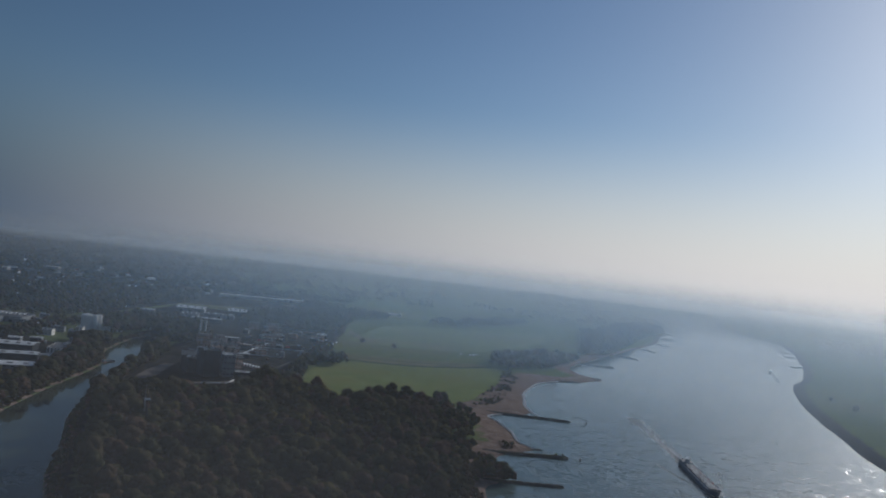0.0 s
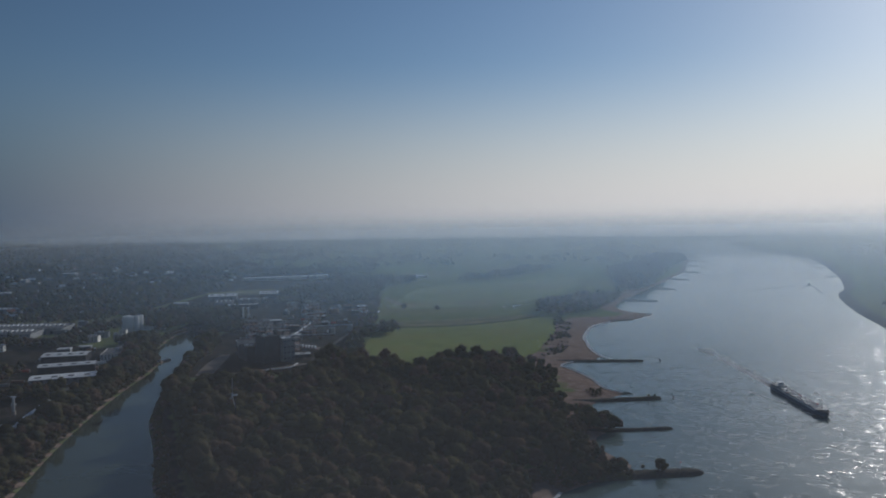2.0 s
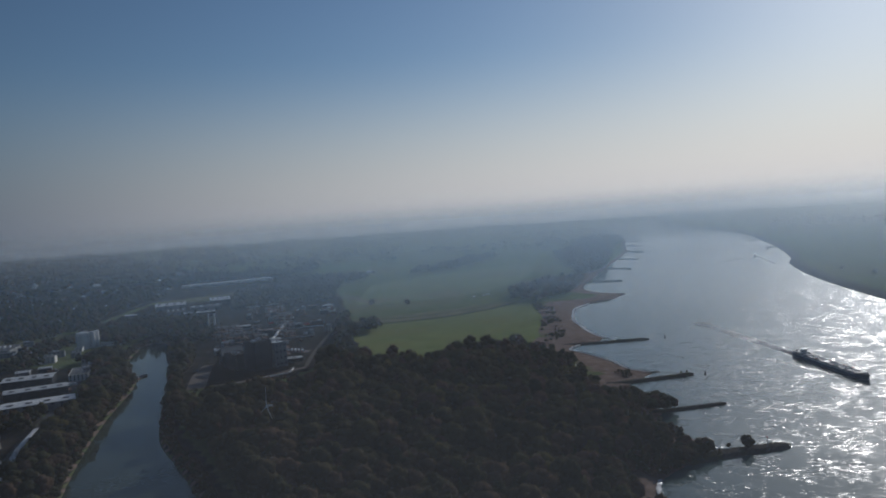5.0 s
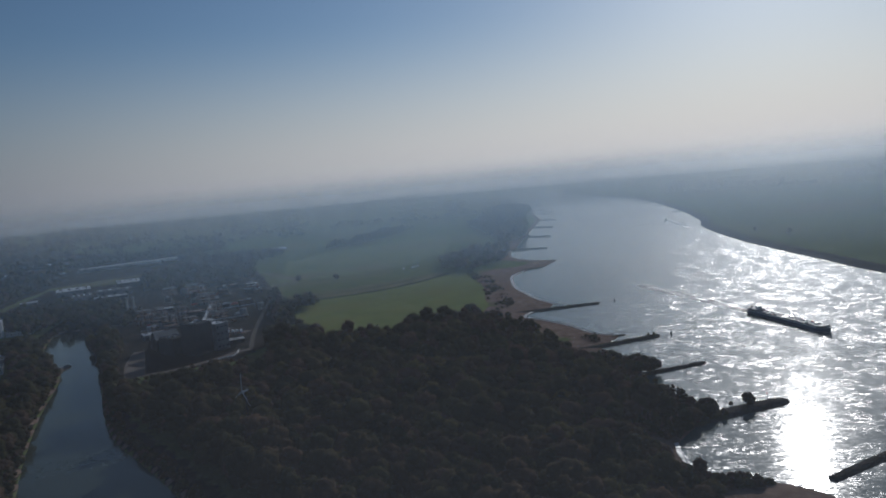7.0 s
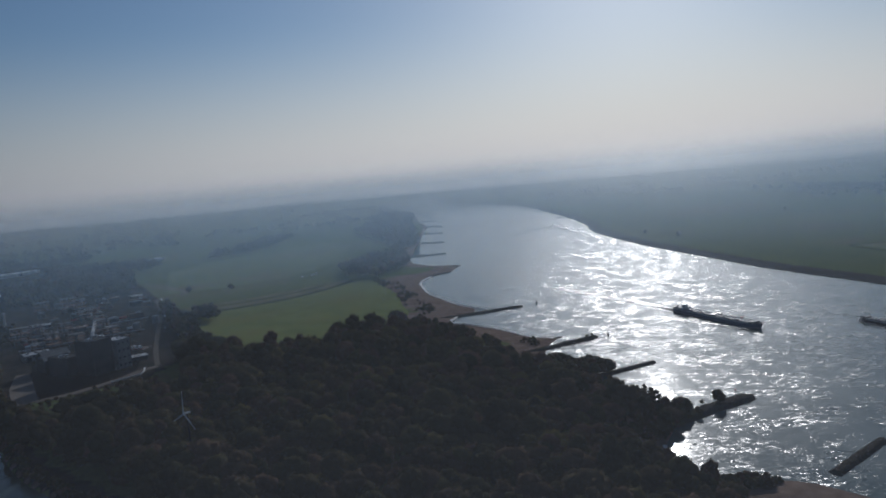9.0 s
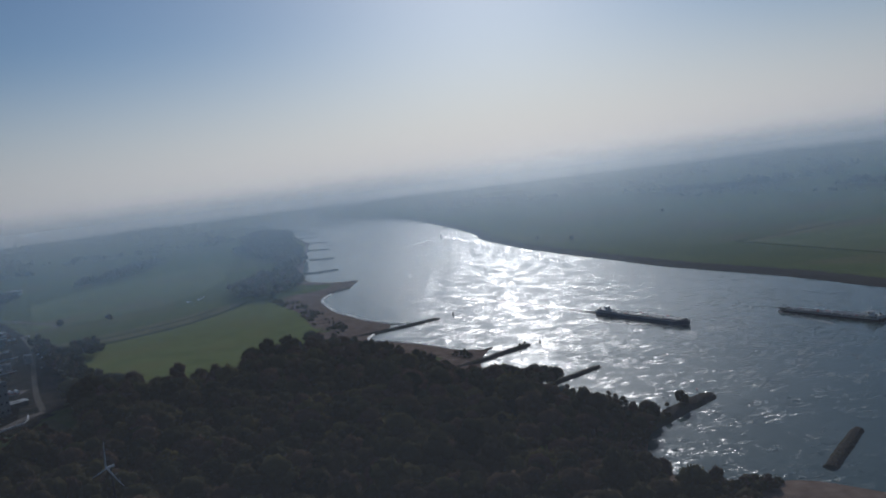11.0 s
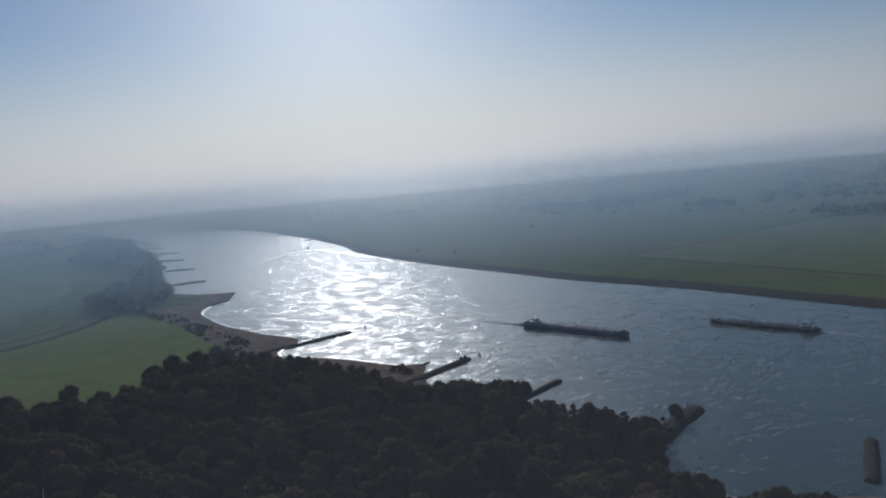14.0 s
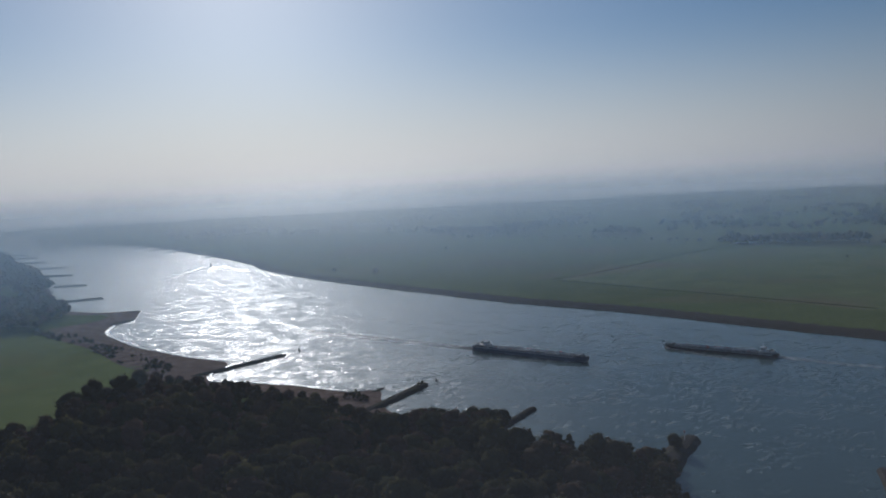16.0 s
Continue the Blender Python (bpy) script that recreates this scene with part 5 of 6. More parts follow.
# halls on the canal's far bank
shed("warehouse", (-447, 838), (62, 26), 7.0, 20, M_roof_light, M_wall_grey, "long hall with a pale sheet roof beside the canal")
shed("warehouse", (-475, 905), (58, 22), 7.5, 20, M_roof_light, M_wall_dark, "long hall with a pale sheet roof and dark walls")
shed("warehouse", (-508, 972), (50, 30), 8.0, 12, M_roof_light, M_wall_dark, "wide hall with a pale roof edge and dark walls")
block("office_building", (-462, 996), (20, 52), 6.5, 14, M_wall_pale, "pale flat-roofed office block by the canal", 3)
for i in range(3):
    for j in range(2):
        shed("factory_hall", (-740 + 36 * i + 18 * j, 1178 + 62 * j), (34, 56), 8.5, 8, M_roof_grey, M_wall_grey, "hall of a factory with grey multi-bay roofs", 0.16, 5, group="halls of the grey factory")
for x, y, r in ((-535, 1229, 8.6), (-523.5, 1233, 3.8), (-521, 1243, 3.8)):
    storage_tank(x, y, r, 23, M_white, "tall white storage tank beside a lawn", group="tall white tanks")
sheet("lawn", [(-512, 1178), (-484, 1172), (-486, 1212), (-514, 1216)], 4.06, M_pasture, "green lawn beside the white tanks", "lawn")
block("office_building", (-500, 1245), (30, 14), 5.0, 10, M_wall_pale, "low pale building beside the tanks", 1)

# refinery plot with pipe rack on the canal's bank
for i, (x, y, h) in enumerate(((-452, 668, 24), (-440, 690, 20), (-432, 678, 22), (-470, 700, 18), (-425, 702, 16))):
    chimney(x, y, 1.3, h, "silvery process column of the canal-side works", M_steel)
for i, (x, y) in enumerate(((-470, 650), (-492, 690), (-455, 715), (-515, 640), (-448, 636))):
    process_unit(x, y, 14, 10, 12 + i % 3 * 3, i, "open steel process frame with vessels and pipes")
storage_tank(-393, 628, 2.2, 9, M_white, "slim pale tank beside the pipe rack")
storage_tank(-415, 640, 3.4, 7, M_wall_grey, "small grey tank beside the pipe rack")


def pipe_rack(p, q, label):
    p, q = Vector(p), Vector(q)
    thing = root("pipe_rack", Matrix.Translation((*p.xy, 4.0)) @ Matrix.Rotation(math.atan2(q.y - p.y, q.x - p.x), 4, "Z"), label, "pipe rack", "pipe racks")
    length = (q - p).length
    for k in range(int(length / 12) + 1):
        part("trestle", add_box(add_box(box(k * 12 - 0.2, k * 12 + 0.2, -2, -1.7, -0.4, 4.5), k * 12 - 0.2, k * 12 + 0.2, 1.7, 2, -0.4, 4.5), k * 12 - 0.2, k * 12 + 0.2, -2.2, 2.2, 4.5, 4.8), M_concrete, thing)
    for y, r in ((-1.6, 0.35), (-0.6, 0.45), (0.5, 0.4), (1.5, 0.3)):
        part("pipe", tube((-1, y, 4.8 + r), (length + 1, y, 4.8 + r), r, None, 10), M_steel, thing)
    return thing


pipe_rack((-364, 540), (-399, 672), "pale pipes on a low rack beside the canal road")
pipe_rack((-399, 672), (-410, 735), "pale pipes on a low rack beside the canal road")
strip("road_canal", [(-356, 520), (-388, 610), (-408, 690), (-418, 760), (-436, 860), (-452, 960), (-472, 1060)], 7, 4.06, M_asphalt, "asphalt service road along the canal works", "road")
strip("path_canal", [(-306, 400), (-330, 520), (-346, 585), (-362, 660), (-374, 735), (-384, 810), (-392, 900)], 3.2, 4.07, M_gravel, "pale gravel path along the canal bank", "path")

# works between canal and field
# the boiler house's shadow is put into this slab's near-black colour
sheet("pavement_yard", [(-305, 872), (-268, 884), (-226, 900), (-218, 960), (-232, 1030), (-252, 1064), (-318, 1080), (-312, 985)], 4.06, M_shadow_yard, "dark works yard with the boiler house's shadow painted in", "yard")
sheet("pavement_quay", [(-326, 996), (-314, 994), (-300, 872), (-305, 862), (-318, 864), (-326, 930)], 4.10, M_gravel, "tan gravel quay pad beside the yard", "yard")
strip("road_works", [(-302, 866), (-275, 872), (-250, 888), (-231, 904), (-218, 918), (-204, 925)], 9, 4.12, M_gravel, "pale dusty road along the works' front", "road")
strip("track_works", [(-204, 929), (-200, 1010), (-186, 1160), (-172, 1300), (-169, 1440)], 5, 4.12, M_dirt, "brown dirt track beside the works", "track")
block("filter_house", (-237, 951), (15, 20), 27, 38, M_wall_grey, "grey-clad filter house joined to the boiler house", 4, roof_mat=M_roof_light, gear=2)
bend = root("pipeline", Matrix.Translation((-219, 897, 4.1)), "pale pipe with a bend beside the works' road", "pipe")
for p, q in (((-26, -13, 1.2), (-2, -1, 1.2)), ((-2, -1, 1.2), (1.5, 4, 2.2)), ((1.5, 4, 2.2), (3, 18, 2.6))):
    part("pipe", tube(p, q, 0.6, None, 10), M_white, bend)
for p in ((-24, -12), (-13, -6.5), (-2, -1), (3, 16)):
    part("support", box(p[0] - 0.3, p[0] + 0.3, p[1] - 0.5, p[1] + 0.5, -0.3, 1.0), M_concrete, bend)
strip("road_field", [(-172, 1440), (-120, 1480), (-130, 1560), (-170, 1700)], 6, 4.12, M_gravel, "pale farm track at the fields", "road")
strip("track_wood", [(-206, 700), (-204, 760), (-200, 830), (-206, 890)], 10, 4.06, M_meadow, "brown grassy ride through the wood", "track")
block("boiler_house", (-256, 943), (21, 24), 31, 38, M_wall_dark, "tall dark-clad boiler house above a black yard", 3, roof_mat=M_wall_dark, gear=4)
block("bunker_house", (-280, 958), (19, 26), 17, 38, M_wall_dark, "dark-clad bunker house joined to the boiler house", 2, roof_mat=M_wall_dark, gear=2)
process_unit(-232, 985, 13, 16, 22, 77, "tall open steel frame beside the boiler house")
shed("turbine_hall", (-292, 992), (24, 30), 13, 18, M_roof_grey, M_wall_dark, "dark hall with a sloping grey roof beside the boiler house", 0.45, 0)
shed("storage_hall", (-313, 1068), (24, 15), 6.5, 18, M_roof_light, M_wall_grey, "hall with a ribbed pale roof at the works", 0.2, 3)
shed("loading_shed", (-220, 972), (18, 10), 4, 12, M_roof_light, M_wall_dark, "small shed with a pale flat roof", 0.05, 1, doors=2)
for i in range(7):
    x, y = -241 + i * 4.6, 1049 - i * 3.2
    t = root("tank_wagon", Matrix.Translation((x, y, 4.1)) @ Matrix.Rotation(radians(100), 4, "Z"), "white and red tank wagon parked at the works", "wagon", "row of tank wagons")
    part("tank", tube((-4.5, 0, 2.2), (4.5, 0, 2.2), 1.35, None, 14), M_white, t)
    part("frame", box(-5, 5, -1.0, 1.0, 0.55, 0.9), M_red, t, "red frame")
    for wx in (-3.6, -2.4, 2.4, 3.6):
        part("wheelset", add_tube(tube((wx, -1.1, 0.45), (wx, -0.85, 0.45), 0.45, None, 10), (wx, 0.85, 0.45), (wx, 1.1, 0.45), 0.45, None, 10), M_black, t)
sheet("pavement_apron", [(-252, 1050), (-244, 1064), (-202, 1038), (-212, 1022)], 4.10, M_gravel, "dusty tan loading apron", "yard")
for x, y in ((-366, 1266), (-357, 1264)):
    chimney(x, y, 1.5, 31, "slender pale twin chimney of the works", M_wall_pale)
gw = random.Random(11)
for i in range(16):
    x, y = gw.uniform(-335, -185), gw.uniform(1105, 1490)
    process_unit(x, y, gw.uniform(10, 20), gw.uniform(8, 13), gw.uniform(8, 20), 50 + i, "open steel process frame with vessels and pipes")
for i in range(14):
    x, y = gw.uniform(-335, -185), gw.uniform(1110, 1500)
    storage_tank(x, y, gw.uniform(3, 7), gw.uniform(5, 11), gw.choice((M_wall_grey, M_rust, M_wall_grey, M_steel)), "storage tank of the works")
for i in range(20):
    x, y = gw.uniform(-340, -180), gw.uniform(1100, 1520)
    w_, d_ = gw.uniform(9, 26), gw.uniform(8, 15)
    (shed if i % 2 else block)("works_building", (x, y), (w_, d_), gw.uniform(4, 9), gw.uniform(0, 16), *((gw.choice((M_roof_grey, M_rust, M_roof_red, M_roof_grey, M_roof_light)), M_wall_dark) if i % 2 else (gw.choice((M_wall_grey, M_roof_red, M_wall_dark, M_rust)),)), "small grey building of the works")
for p, q in (((-330, 1105), (-205, 1130)), ((-325, 1200), (-195, 1225)), ((-260, 1110), (-255, 1290))):
    pipe_rack(p, q, "steel pipes on a rack through the works")

def container(x, y, turn, mat, label, z=4.1):
    t = root("shipping_container", Matrix.Translation((x, y, z)) @ Matrix.Rotation(radians(turn), 4, "Z"), label, "container", "containers in the yards")
    body = part("body", box(-6.05, 6.05, -1.22, 1.22, 0, 2.6, bevel=0.06), mat, t)
    bm = bmesh.new()
    for i in range(14):
        for s in (-1, 1):
            add_box(bm, -5.7 + i * 0.87, -5.35 + i * 0.87, s * 1.25 - 0.03, s * 1.25 + 0.03, 0.2, 2.4)
    part("corrugation", bm, mat, body)
    for s in (-0.6, 0.6):
        part("door", box(6.05, 6.1, s - 0.55, s + 0.55, 0.12, 2.5), M_wall_grey, t)
    return t


gc = random.Random(21)
paints = ((M_rust, "rusty brown"), (M_white, "white"), (M_red, "red"), (M_wall_grey, "grey"), (M_blue, "dark blue"), (M_rust, "rusty brown"))
for i in range(44):
    if i % 2:
        x, y = gc.uniform(-560, -440), gc.uniform(760, 1050)
    else:
        x, y = gc.uniform(-330, -185), gc.uniform(1085, 1500)
    mat, colour = gc.choice(paints)
    container(x, y, gc.choice((12, 20, 102, 110)), mat, colour + " shipping container standing in a works yard")
for i in range(26):
    x, y = gc.uniform(-700, -450), gc.uniform(1000, 1330)
    w_, d_ = gc.uniform(8, 24), gc.uniform(7, 14)
    if i % 2:
        shed("works_building", (x, y), (w_, d_), gc.uniform(4, 7), gc.uniform(5, 20), gc.choice((M_roof_light, M_roof_grey)), M_wall_grey, "small hall among the canal-side yards")
    else:
        block("works_building", (x, y), (w_, d_), gc.uniform(4, 8), gc.uniform(5, 20), gc.choice((M_wall_grey, M_wall_pale)), "small flat-roofed building among the yards")

# warehouses behind the works
shed("warehouse", (-568, 1578), (26, 20), 8, 12, M_roof_light, M_wall_grey, "small hall with a pale roof", group="warehouses behind the works")
shed("warehouse", (-525, 1722), (58, 60), 9, 12, M_roof_light, M_wall_grey, "wide warehouse with a pale roof", group="warehouses behind the works")
shed("warehouse", (-486, 1590), (34, 60), 8, 12, M_roof_grey, M_wall_grey, "warehouse with a grey roof", group="warehouses behind the works")
shed("warehouse", (-430, 1520), (56, 20), 9, 12, M_roof_light, M_wall_dark, "low warehouse with a bright roof", group="warehouses behind the works")
shed("warehouse", (-432, 1758), (40, 66), 10, 12, M_roof_light, M_wall_dark, "warehouse with a pale double roof", group="warehouses behind the works")
shed("warehouse", (-440, 1640), (60, 34), 8, 12, M_roof_grey, M_wall_grey, "warehouse with a grey roof", group="warehouses behind the works")
shed("greenhouse", (-503, 2322), (246, 36), 7, 19.6, M_roof_light, M_wall_pale, "very long pale-roofed hall before dark woods", 0.05, 10)
for i, (x, y) in enumerate(((-290, 2205), (-260, 2220), (-330, 2190), (-120, 2290), (-100, 2300))):
    shed("farm_building", (x, y), (26, 12), 5, 20, M_roof_light, M_wall_pale, "small pale-roofed farm building", 0.3, 2, group="farm buildings")


def house(x, y, w, d, h, turn, wall, roof_mat, label):
    t = root("house", Matrix.Translation((x, y, 3.9 + float(plain_rise(x, y)))) @ Matrix.Rotation(radians(turn), 4, "Z"), label, "house", "houses of the town")
    part("wall", box(-w / 2, w / 2, -d / 2, d / 2, -0.3, h), wall, t)
    bm = bmesh.new()
    a, b = [[bm.verts.new((sx * (w / 2 + 0.4), yy, zz)) for yy, zz in ((-d / 2 - 0.4, h - 0.2), (0, h + d * 0.4), (d / 2 + 0.4, h - 0.2))] for sx in (-1, 1)]
    bm.faces.new(a), bm.faces.new(b)
    for i in range(3):
        bm.faces.new((a[i], a[(i + 1) % 3], b[(i + 1) % 3], b[i]))
    roof = part("roof", bm, roof_mat, t)
    part("chimney", box(w * 0.2 - 0.4, w * 0.2 + 0.4, -0.4, 0.4, h + d * 0.2, h + d * 0.4 + 1.2), M_roof_red, roof)
    for i in range(3):
        xx = -w / 2 + w * (i + 0.5) / 3
        part("window", box(xx - 0.7, xx + 0.7, -d / 2 - 0.05, -d / 2 + 0.06, h * 0.35, h * 0.35 + 1.4), M_glass, t)
    return t


gh = random.Random(5)
for i in range(90):
    x, y = gh.uniform(-1750, -640), gh.uniform(1380, 3000)
    if -y * 0.75 < x < -400 or x > -y * 0.62:
        house(x, y, gh.uniform(10, 24), gh.uniform(8, 13), gh.uniform(4, 7), gh.uniform(0, 60), gh.choice((M_wall_pale, M_white, M_wall_grey)), gh.choice((M_roof_red, M_roof_grey, M_roof_light)), "house of a hazy distant town among trees")
for i in range(14):
    x, y = gh.uniform(-1500, -700), gh.uniform(1500, 2700)
    shed("factory_hall", (x, y), (gh.uniform(40, 90), gh.uniform(18, 36)), 8, gh.uniform(0, 25), M_roof_light, M_wall_grey, "distant hall with a pale roof", z=4.0 + float(plain_rise(x, y)), group="distant halls")
house(1368, 800, 26, 14, 7, 70, M_white, M_roof_light, "white farmhouse with a bright roof among dark trees")
house(1385, 835, 22, 12, 5, 160, M_wall_pale, M_roof_red, "farm barn among dark trees")


# ---------------------------------------------------------------- small things
def van(x, y, turn, mat, label):
    t = root("van", Matrix.Translation((x, y, 4.12)) @ Matrix.Rotation(radians(turn), 4, "Z"), label, "vehicle", "parked vehicles")
    bm = bmesh.new()
    prof = ((-2.6, 0.45), (-2.6, 2.1), (-2.4, 2.3), (1.2, 2.3), (1.9, 1.5), (2.6, 1.25), (2.7, 0.45))
    a, b = [[bm.verts.new((px, sy * 0.95, pz)) for px, pz in prof] for sy in (-1, 1)]
    bm.faces.new(a), bm.faces.new(b)
    for i in range(len(prof)):
        bm.faces.new((a[i], a[(i + 1) % len(prof)], b[(i + 1) % len(prof)], b[i]))
    part("body", bm, mat, t)
    part("windscreen", box(1.25, 1.3, -0.85, 0.85, 1.55, 2.15), M_glass, t)
    for wx in (-1.7, 1.7):
        for wy in (-0.95, 0.95):
            part("wheel", tube((wx, wy - 0.12, 0.36), (wx, wy + 0.12, 0.36), 0.36, None, 12), M_black, t)
    return t


for i, (x, y) in enumerate(((-168, 1425), (-170, 1398), (-172, 1366), (-174, 1335), (-175, 1298), (-178, 1240), (-177, 1210), (-186, 1140), (-190, 1448), (-205, 1446))):
    van(x + 6, y, 85 + i % 3 * 4, M_white if i % 4 != 3 else M_wall_grey, "white van parked beside the works road" if i % 4 != 3 else "grey van parked beside the works road")


def wind_turbine(x, y, hub, r, label):
    t = root("wind_turbine", Matrix.Translation((x, y, 4.0)), label, "wind turbine")
    h = hub - 4.0
    part("tower", tube((0, 0, -0.5), (0, 0, h - 0.5), 0.5, 0.3, 14), M_wall_dark, t, "dark steel tower")
    yaw = Matrix.Rotation(radians(24), 4, "Z")
    bm = box(-1.6, 2.0, -0.5, 0.5, h - 0.5, h + 0.5, bevel=0.2)
    bmesh.ops.transform(bm, matrix=yaw, verts=bm.verts)
    part("nacelle", bm, M_white, t)
    bm = tube((-2.6, 0, h), (-1.6, 0, h), 0.2, 0.5, 12)
    bmesh.ops.transform(bm, matrix=yaw, verts=bm.verts)
    spinner = part("hub", bm, M_white, t)
    for k in range(3):
        bm = bmesh.new()
        for s, c, th in ((0.0, 0.5, 0.4), (0.12, 0.9, 0.25), (0.5, 0.6, 0.15), (1.0, 0.25, 0.06)):
            for px, py in ((-th / 2, -c * 0.3), (th / 2, -c * 0.3), (th / 2, c * 0.7), (-th / 2, c * 0.7)):
                bm.verts.new((px, py, s * r))
        bm.verts.ensure_lookup_table()
        for i in range(3):
            for j in range(4):
                bm.faces.new([bm.verts[q] for q in (4 * i + j, 4 * i + (j + 1) % 4, 4 * i + 4 + (j + 1) % 4, 4 * i + 4 + j)])
        bm.faces.new([bm.verts[q] for q in (12, 13, 14, 15)])
        bmesh.ops.transform(bm, matrix=yaw @ Matrix.Translation((-2.1, 0, h)) @ Matrix.Rotation(radians(120 * k + 4), 4, "X"), verts=bm.verts)
        part("blade", bm, M_white, spinner)
    return t


wind_turbine(-208, 614, 37.5, 13.0, "small white wind turbine standing in the wood")
barge = root("moored_barge", at_heading(-392, 978, 75), "short rusty work barge moored at the canal bank", "boat")
bm_, top_ = hull_mesh(24, 7, 1.3, 0.8, 1.0, 0.3)
part("hull", bm_, M_rust, barge)
part("deck", deck_mesh(top_, 0.15, 0.2), M_deck, barge)
part("deckhouse", box(-9, -5, -2, 2, 1.1, 3.4, bevel=0.12), M_wall_grey, barge)


def buoy(x, y, mat, label):
    t = root("buoy", Matrix.Translation((x, y, 0)), label, "buoy", "river buoys")
    part("float", tube((0, 0, -0.5), (0, 0, 0.8), 1.1, 1.0, 14), mat, t)
    part("tower", tube((0, 0, 0.8), (0, 0, 2.6), 0.7, 0.15, 8), mat, t)
    part("topmark", tube((0, 0, 2.6), (0, 0, 3.2), 0.35, 0.35, 10), mat, t)
    return t


buoy(163, 737, M_black, "dark river buoy off a groyne head")
buoy(206, 930, M_black, "dark river buoy off a groyne head")


def marker_post(x, y, z, label):
    t = root("marker_post", Matrix.Translation((x, y, z)), label, "beacon", "groyne beacons")
    part("post", tube((0, 0, -1), (0, 0, 5), 0.12, 0.1, 6), M_steel, t)
    part("topmark", tube((0, 0, 4.6), (0, 0, 5.6), 0.5, 0.1, 8), M_red, t)
    return t


marker_post(104, 527.5, 2.4, "thin beacon post on a groyne")
for x, y in ((146, 737.6), (140, 736.5)):
    t = copy_thing(models[5], Matrix.Translation((x, y, 1.6)) @ Matrix.Diagonal((0.3, 0.3, 0.24, 1)))
    tagged(t, "dark bush on the head of a groyne", "bush", "bushes on groynes")
t = copy_thing(models[5], Matrix.Translation((80, 530.5, 2.0)) @ Matrix.Diagonal((0.3, 0.3, 0.28, 1)))
tagged(t, "small dark bush on a groyne", "bush", "bushes on groynes")
for x, y in ((95, 1488), (88, 1479), (101, 1496), (70, 1474)):
    t = root("hay_bale", Matrix.Translation((x, y, 4.05)), "white-wrapped hay bale lying in the meadow", "bale", "hay bales")
    part("wrap", tube((-1.2, 0, 1.1), (1.2, 0, 1.1), 1.1, 1.1, 16), M_white, t)


def mast_pair(x, y):
    t = root("power_pole", Matrix.Translation((x, y, 4.0)), "thin dark power pole near the far bank", "pole", "power poles")
    part("post", tube((0, 0, -0.5), (0, 0, 16), 0.3, 0.2, 8), M_rust, t)
    part("crossarm", box(-2.2, 2.2, -0.12, 0.12, 14.4, 14.7), M_rust, t)
    return t


for x, y in ((1380, 1150), (1270, 1900)):
    mast_pair(x, y)


# ---------------------------------------------------------------- wakes
def foam_trail(m, pieces, label, seed):
    """Flecks of foam lying on the water: many small flat shards in a trail."""
    g = np.random.default_rng(seed)
    vs, fs = [], []
    for x0, y0, x1, y1, spread, count, size in pieces:
        for _ in range(count):
            u = g.uniform() ** 1.6
            c = np.array((x0 + (x1 - x0) * u, y0 + (y1 - y0) * u)) + g.normal(0, 0.25 + spread * (0.3 + u), 2)
            a, s = g.uniform(0, 6.3), size * g.uniform(0.4, 1.0) * (1 - 0.6 * u)
            n = len(vs)
            for k, q in zip(range(5), g.uniform(0.5, 1.0, 5)):
                t = a + k * 1.257
                vs.append((c[0] + 1.6 * s * q * math.cos(t), c[1] + 0.6 * s * q * math.sin(t), 0.05))
            fs += [(n, n + 1, n + 2), (n, n + 2, n + 3), (n, n + 3, n + 4)]
    ob = new("foam_trail", tri_mesh("foam_trail", np.array(vs), np.array(fs), M_foam, False))
    ob.matrix_basis = m
    return tagged(ob, label, "foam", kind="stuff")


def wake(m, lines, label, seed=1):
    """Churned water: many slim crests that lie along the lines and grow sparser with their length."""
    g = np.random.default_rng(seed)
    vs, fs = [], []
    for x0, y0, w0, x1, y1, w1, density in lines:
        length, a = math.hypot(x1 - x0, y1 - y0), math.atan2(y1 - y0, x1 - x0)
        for _ in range(int(length * density)):
            u = g.uniform() ** 1.4
            off = g.normal(0, 0.4) * (w0 + (w1 - w0) * u)
            cx, cy = x0 + (x1 - x0) * u - math.sin(a) * off, y0 + (y1 - y0) * u + math.cos(a) * off
            t, ln, wd = a + g.normal(0, 0.22), g.uniform(1.5, 5.5), g.uniform(0.25, 0.75)
            n = len(vs)
            for k, q in ((-1, 0), (-0.4, -0.9), (0.5, -0.7), (1, 0), (0.4, 0.8), (-0.5, 1)):
                ex, ey = k * ln, q * wd
                vs.append((cx + ex * math.cos(t) - ey * math.sin(t), cy + ex * math.sin(t) + ey * math.cos(t), 0.03 + 0.02 * g.uniform()))
            fs += [(n, n + 1, n + 2), (n, n + 2, n + 3), (n, n + 3, n + 4), (n, n + 4, n + 5), (n, n + 5, n)][:4] + [(n, n + 4, n + 5)]
    ob = new("wake", tri_mesh("wake", np.array(vs), np.array(fs), M_wake, False))
    ob.matrix_basis = m
    return tagged(ob, label, "wake", kind="stuff")


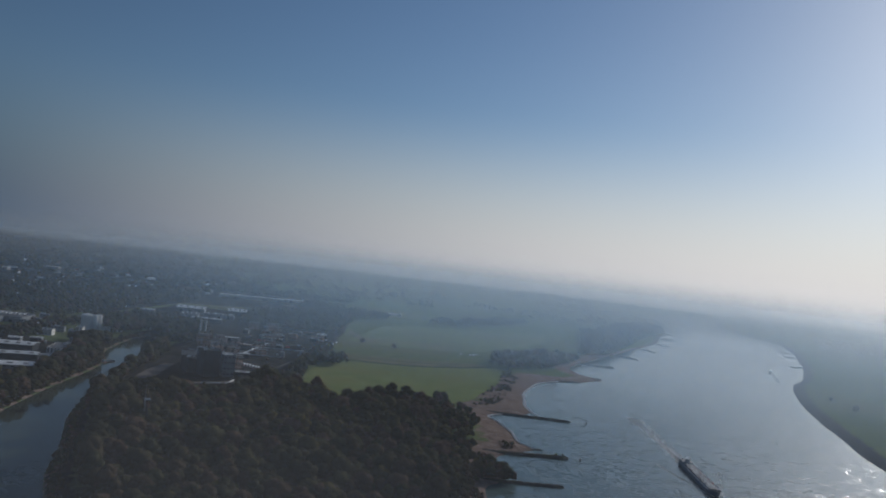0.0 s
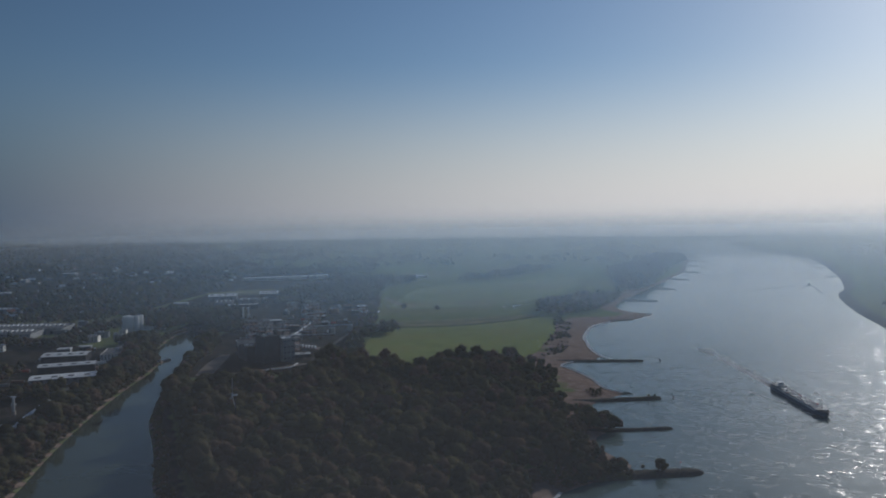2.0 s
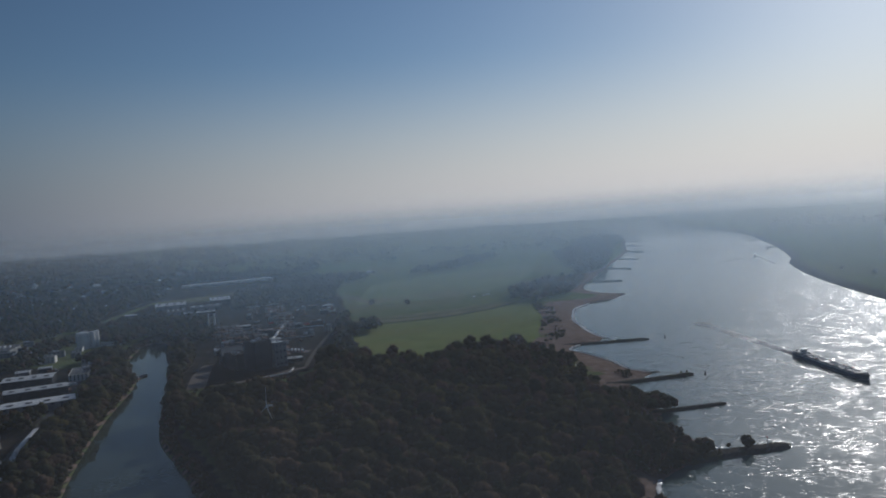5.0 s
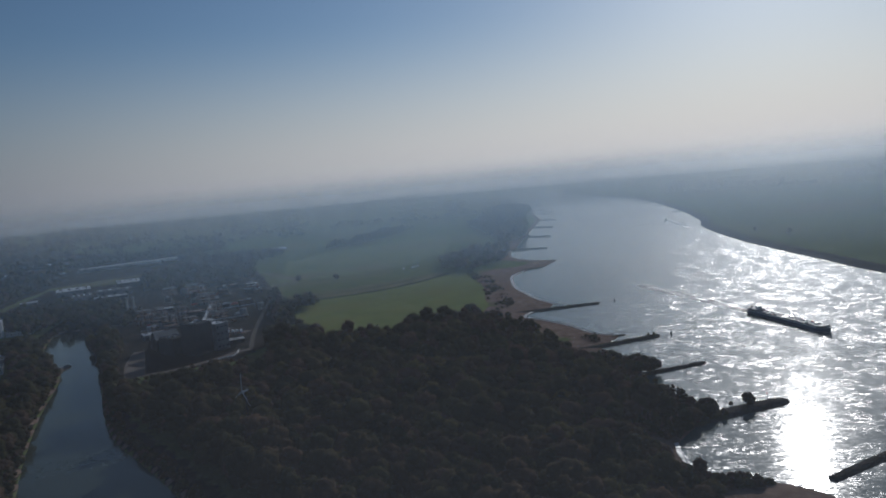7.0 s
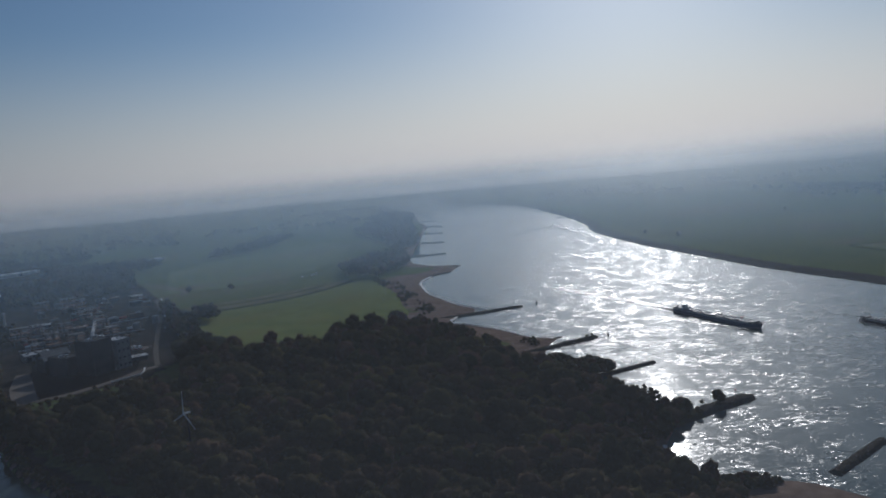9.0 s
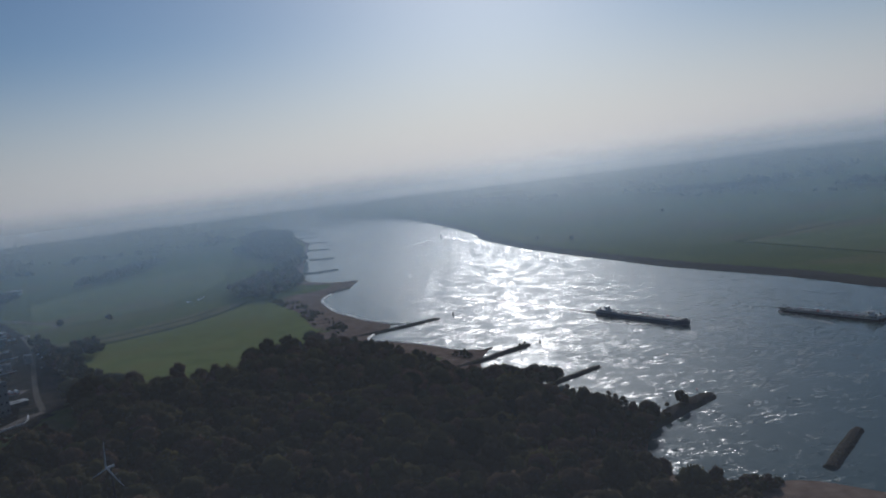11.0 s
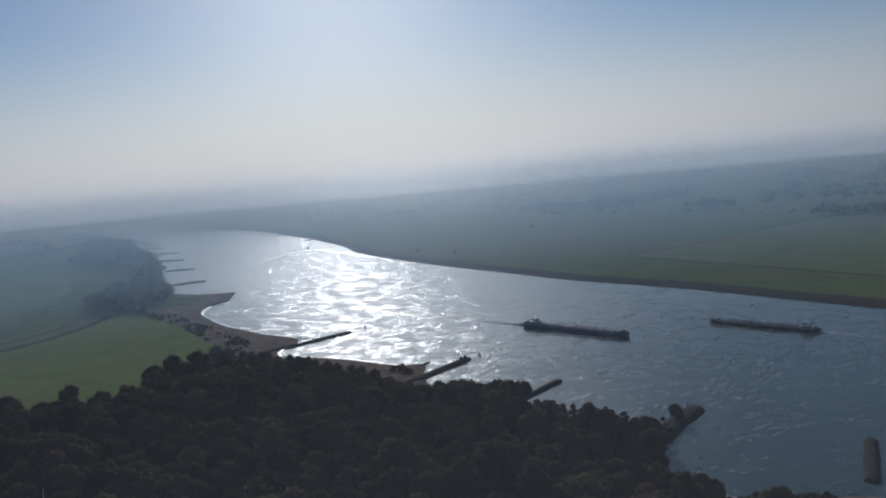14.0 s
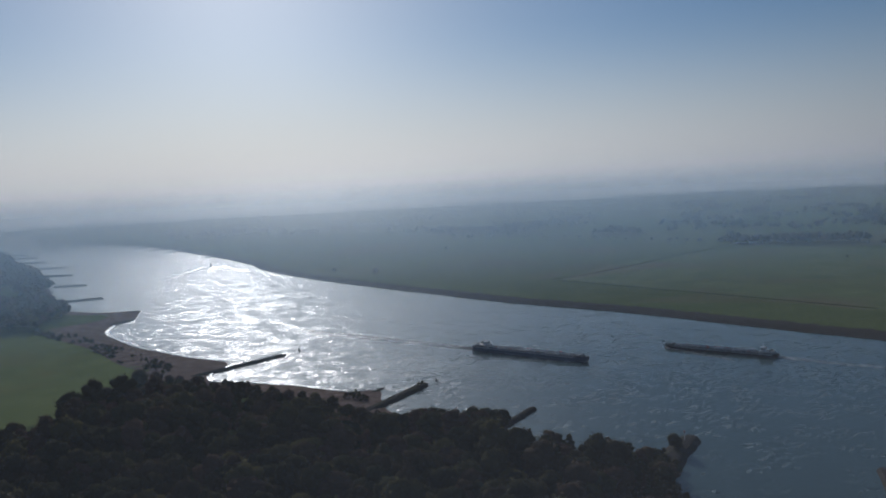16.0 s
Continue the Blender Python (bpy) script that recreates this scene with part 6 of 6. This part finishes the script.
wake(at_heading(*SHIP_1, HEAD_1), [(-58, 0, 7, -110, 1, 9, 7), (-100, 1, 7, -290, -8, 12, 4.0), (48, 7, 1.5, -40, 30, 4, 0.7), (48, -7, 1.5, -40, -30, 4, 0.7)], "long trail of churned water behind the blue-grey barge", 1)
wake(at_heading(*SHIP_2, HEAD_2), [(-47, 0, 6, -120, 3, 6, 2.5), (44, 5, 1, -20, 24, 3, 1.2), (44, -5, 1, -20, -24, 3, 1.2)], "trail of churned water behind the dark barge", 2)
wake(at_heading(*BOAT, HEAD_B), [(8, 2, 2, -230, 96, 7, 4.0), (8, -2, 2, -230, -60, 7, 3.0), (-15, 0, 4, -150, 0, 8, 1.4)], "spreading wake of the small vessel", 3)
foam_trail(at_heading(*SHIP_1, HEAD_1), [(-58, 0, -240, -7, 3.0, 1900, 1.0), (-58, 0, -100, -2, 3.2, 700, 1.2), (56, 2, 38, 8, 0.5, 120, 0.6), (56, -2, 38, -8, 0.5, 120, 0.6), (46, 8, -10, 18, 1.2, 60, 0.5), (46, -8, -10, -18, 1.2, 60, 0.5)], "white foam trail behind the blue-grey barge", 1)
foam_trail(at_heading(*SHIP_2, HEAD_2), [(47, 0, 40, 6, 0.5, 260, 0.8), (47, 0, 40, -6, 0.5, 260, 0.8), (42, 6, 5, 9, 0.6, 260, 0.6), (-47, 0, -75, 0, 2.5, 220, 0.6)], "white bow wave and foam of the dark barge", 2)
foam_trail(at_heading(*BOAT, HEAD_B), [(15, 0, -60, 26, 1.0, 160, 0.9), (15, 0, -60, -18, 1.0, 130, 0.9), (-15, 0, -60, 0, 1.6, 120, 0.9)], "spreading white wake of the small vessel", 3)


def surf_line(points, width, label, seed):
    """The wet edge where small waves run up the sand; its sun glint is painted as pale flecks."""
    g = np.random.default_rng(seed)
    p = rounded(points, 8)
    vs, fs = [], []
    for (x0, y0), (x1, y1) in zip(p, p[1:]):
        for _ in range(int(math.hypot(x1 - x0, y1 - y0) * 7)):
            u, a = g.uniform(), math.atan2(y1 - y0, x1 - x0) + g.normal(0, 0.3)
            c = (x0 + (x1 - x0) * u + g.normal(0, width / 2), y0 + (y1 - y0) * u + g.normal(0, width / 2))
            s, n = g.uniform(0.7, 1.7), len(vs)
            for k, q in zip(range(5), g.uniform(0.6, 1.0, 5)):
                t = k * 1.257
                ex, ey = 1.5 * s * q * math.cos(t), 0.5 * s * q * math.sin(t)
                vs.append((c[0] + ex * math.cos(a) - ey * math.sin(a), c[1] + ex * math.sin(a) + ey * math.cos(a), 0.4 + g.uniform(0, 0.5)))
            fs += [(n, n + 1, n + 2), (n, n + 2, n + 3), (n, n + 3, n + 4)]
    return tagged(new("surf", tri_mesh("surf", np.array(vs), np.array(fs), M_surf_glint, False)), label, "surf", kind="stuff")


surf_line([(224, 1272), (189, 1230), (167, 1170), (151, 1110), (146, 1060), (141, 1010), (143, 966), (150, 942)], 1.6, "white line of small waves and painted glint along the sand beach", 1)
surf_line([(104, 929), (87, 907), (95, 879), (106, 830), (109, 786), (122, 762)], 1.3, "white line of small waves and painted glint along the sand beach", 2)
surf_line([(20, 494), (11, 472), (13, 455), (25, 437)], 1.0, "white line of small waves and painted glint along the sand beach", 3)
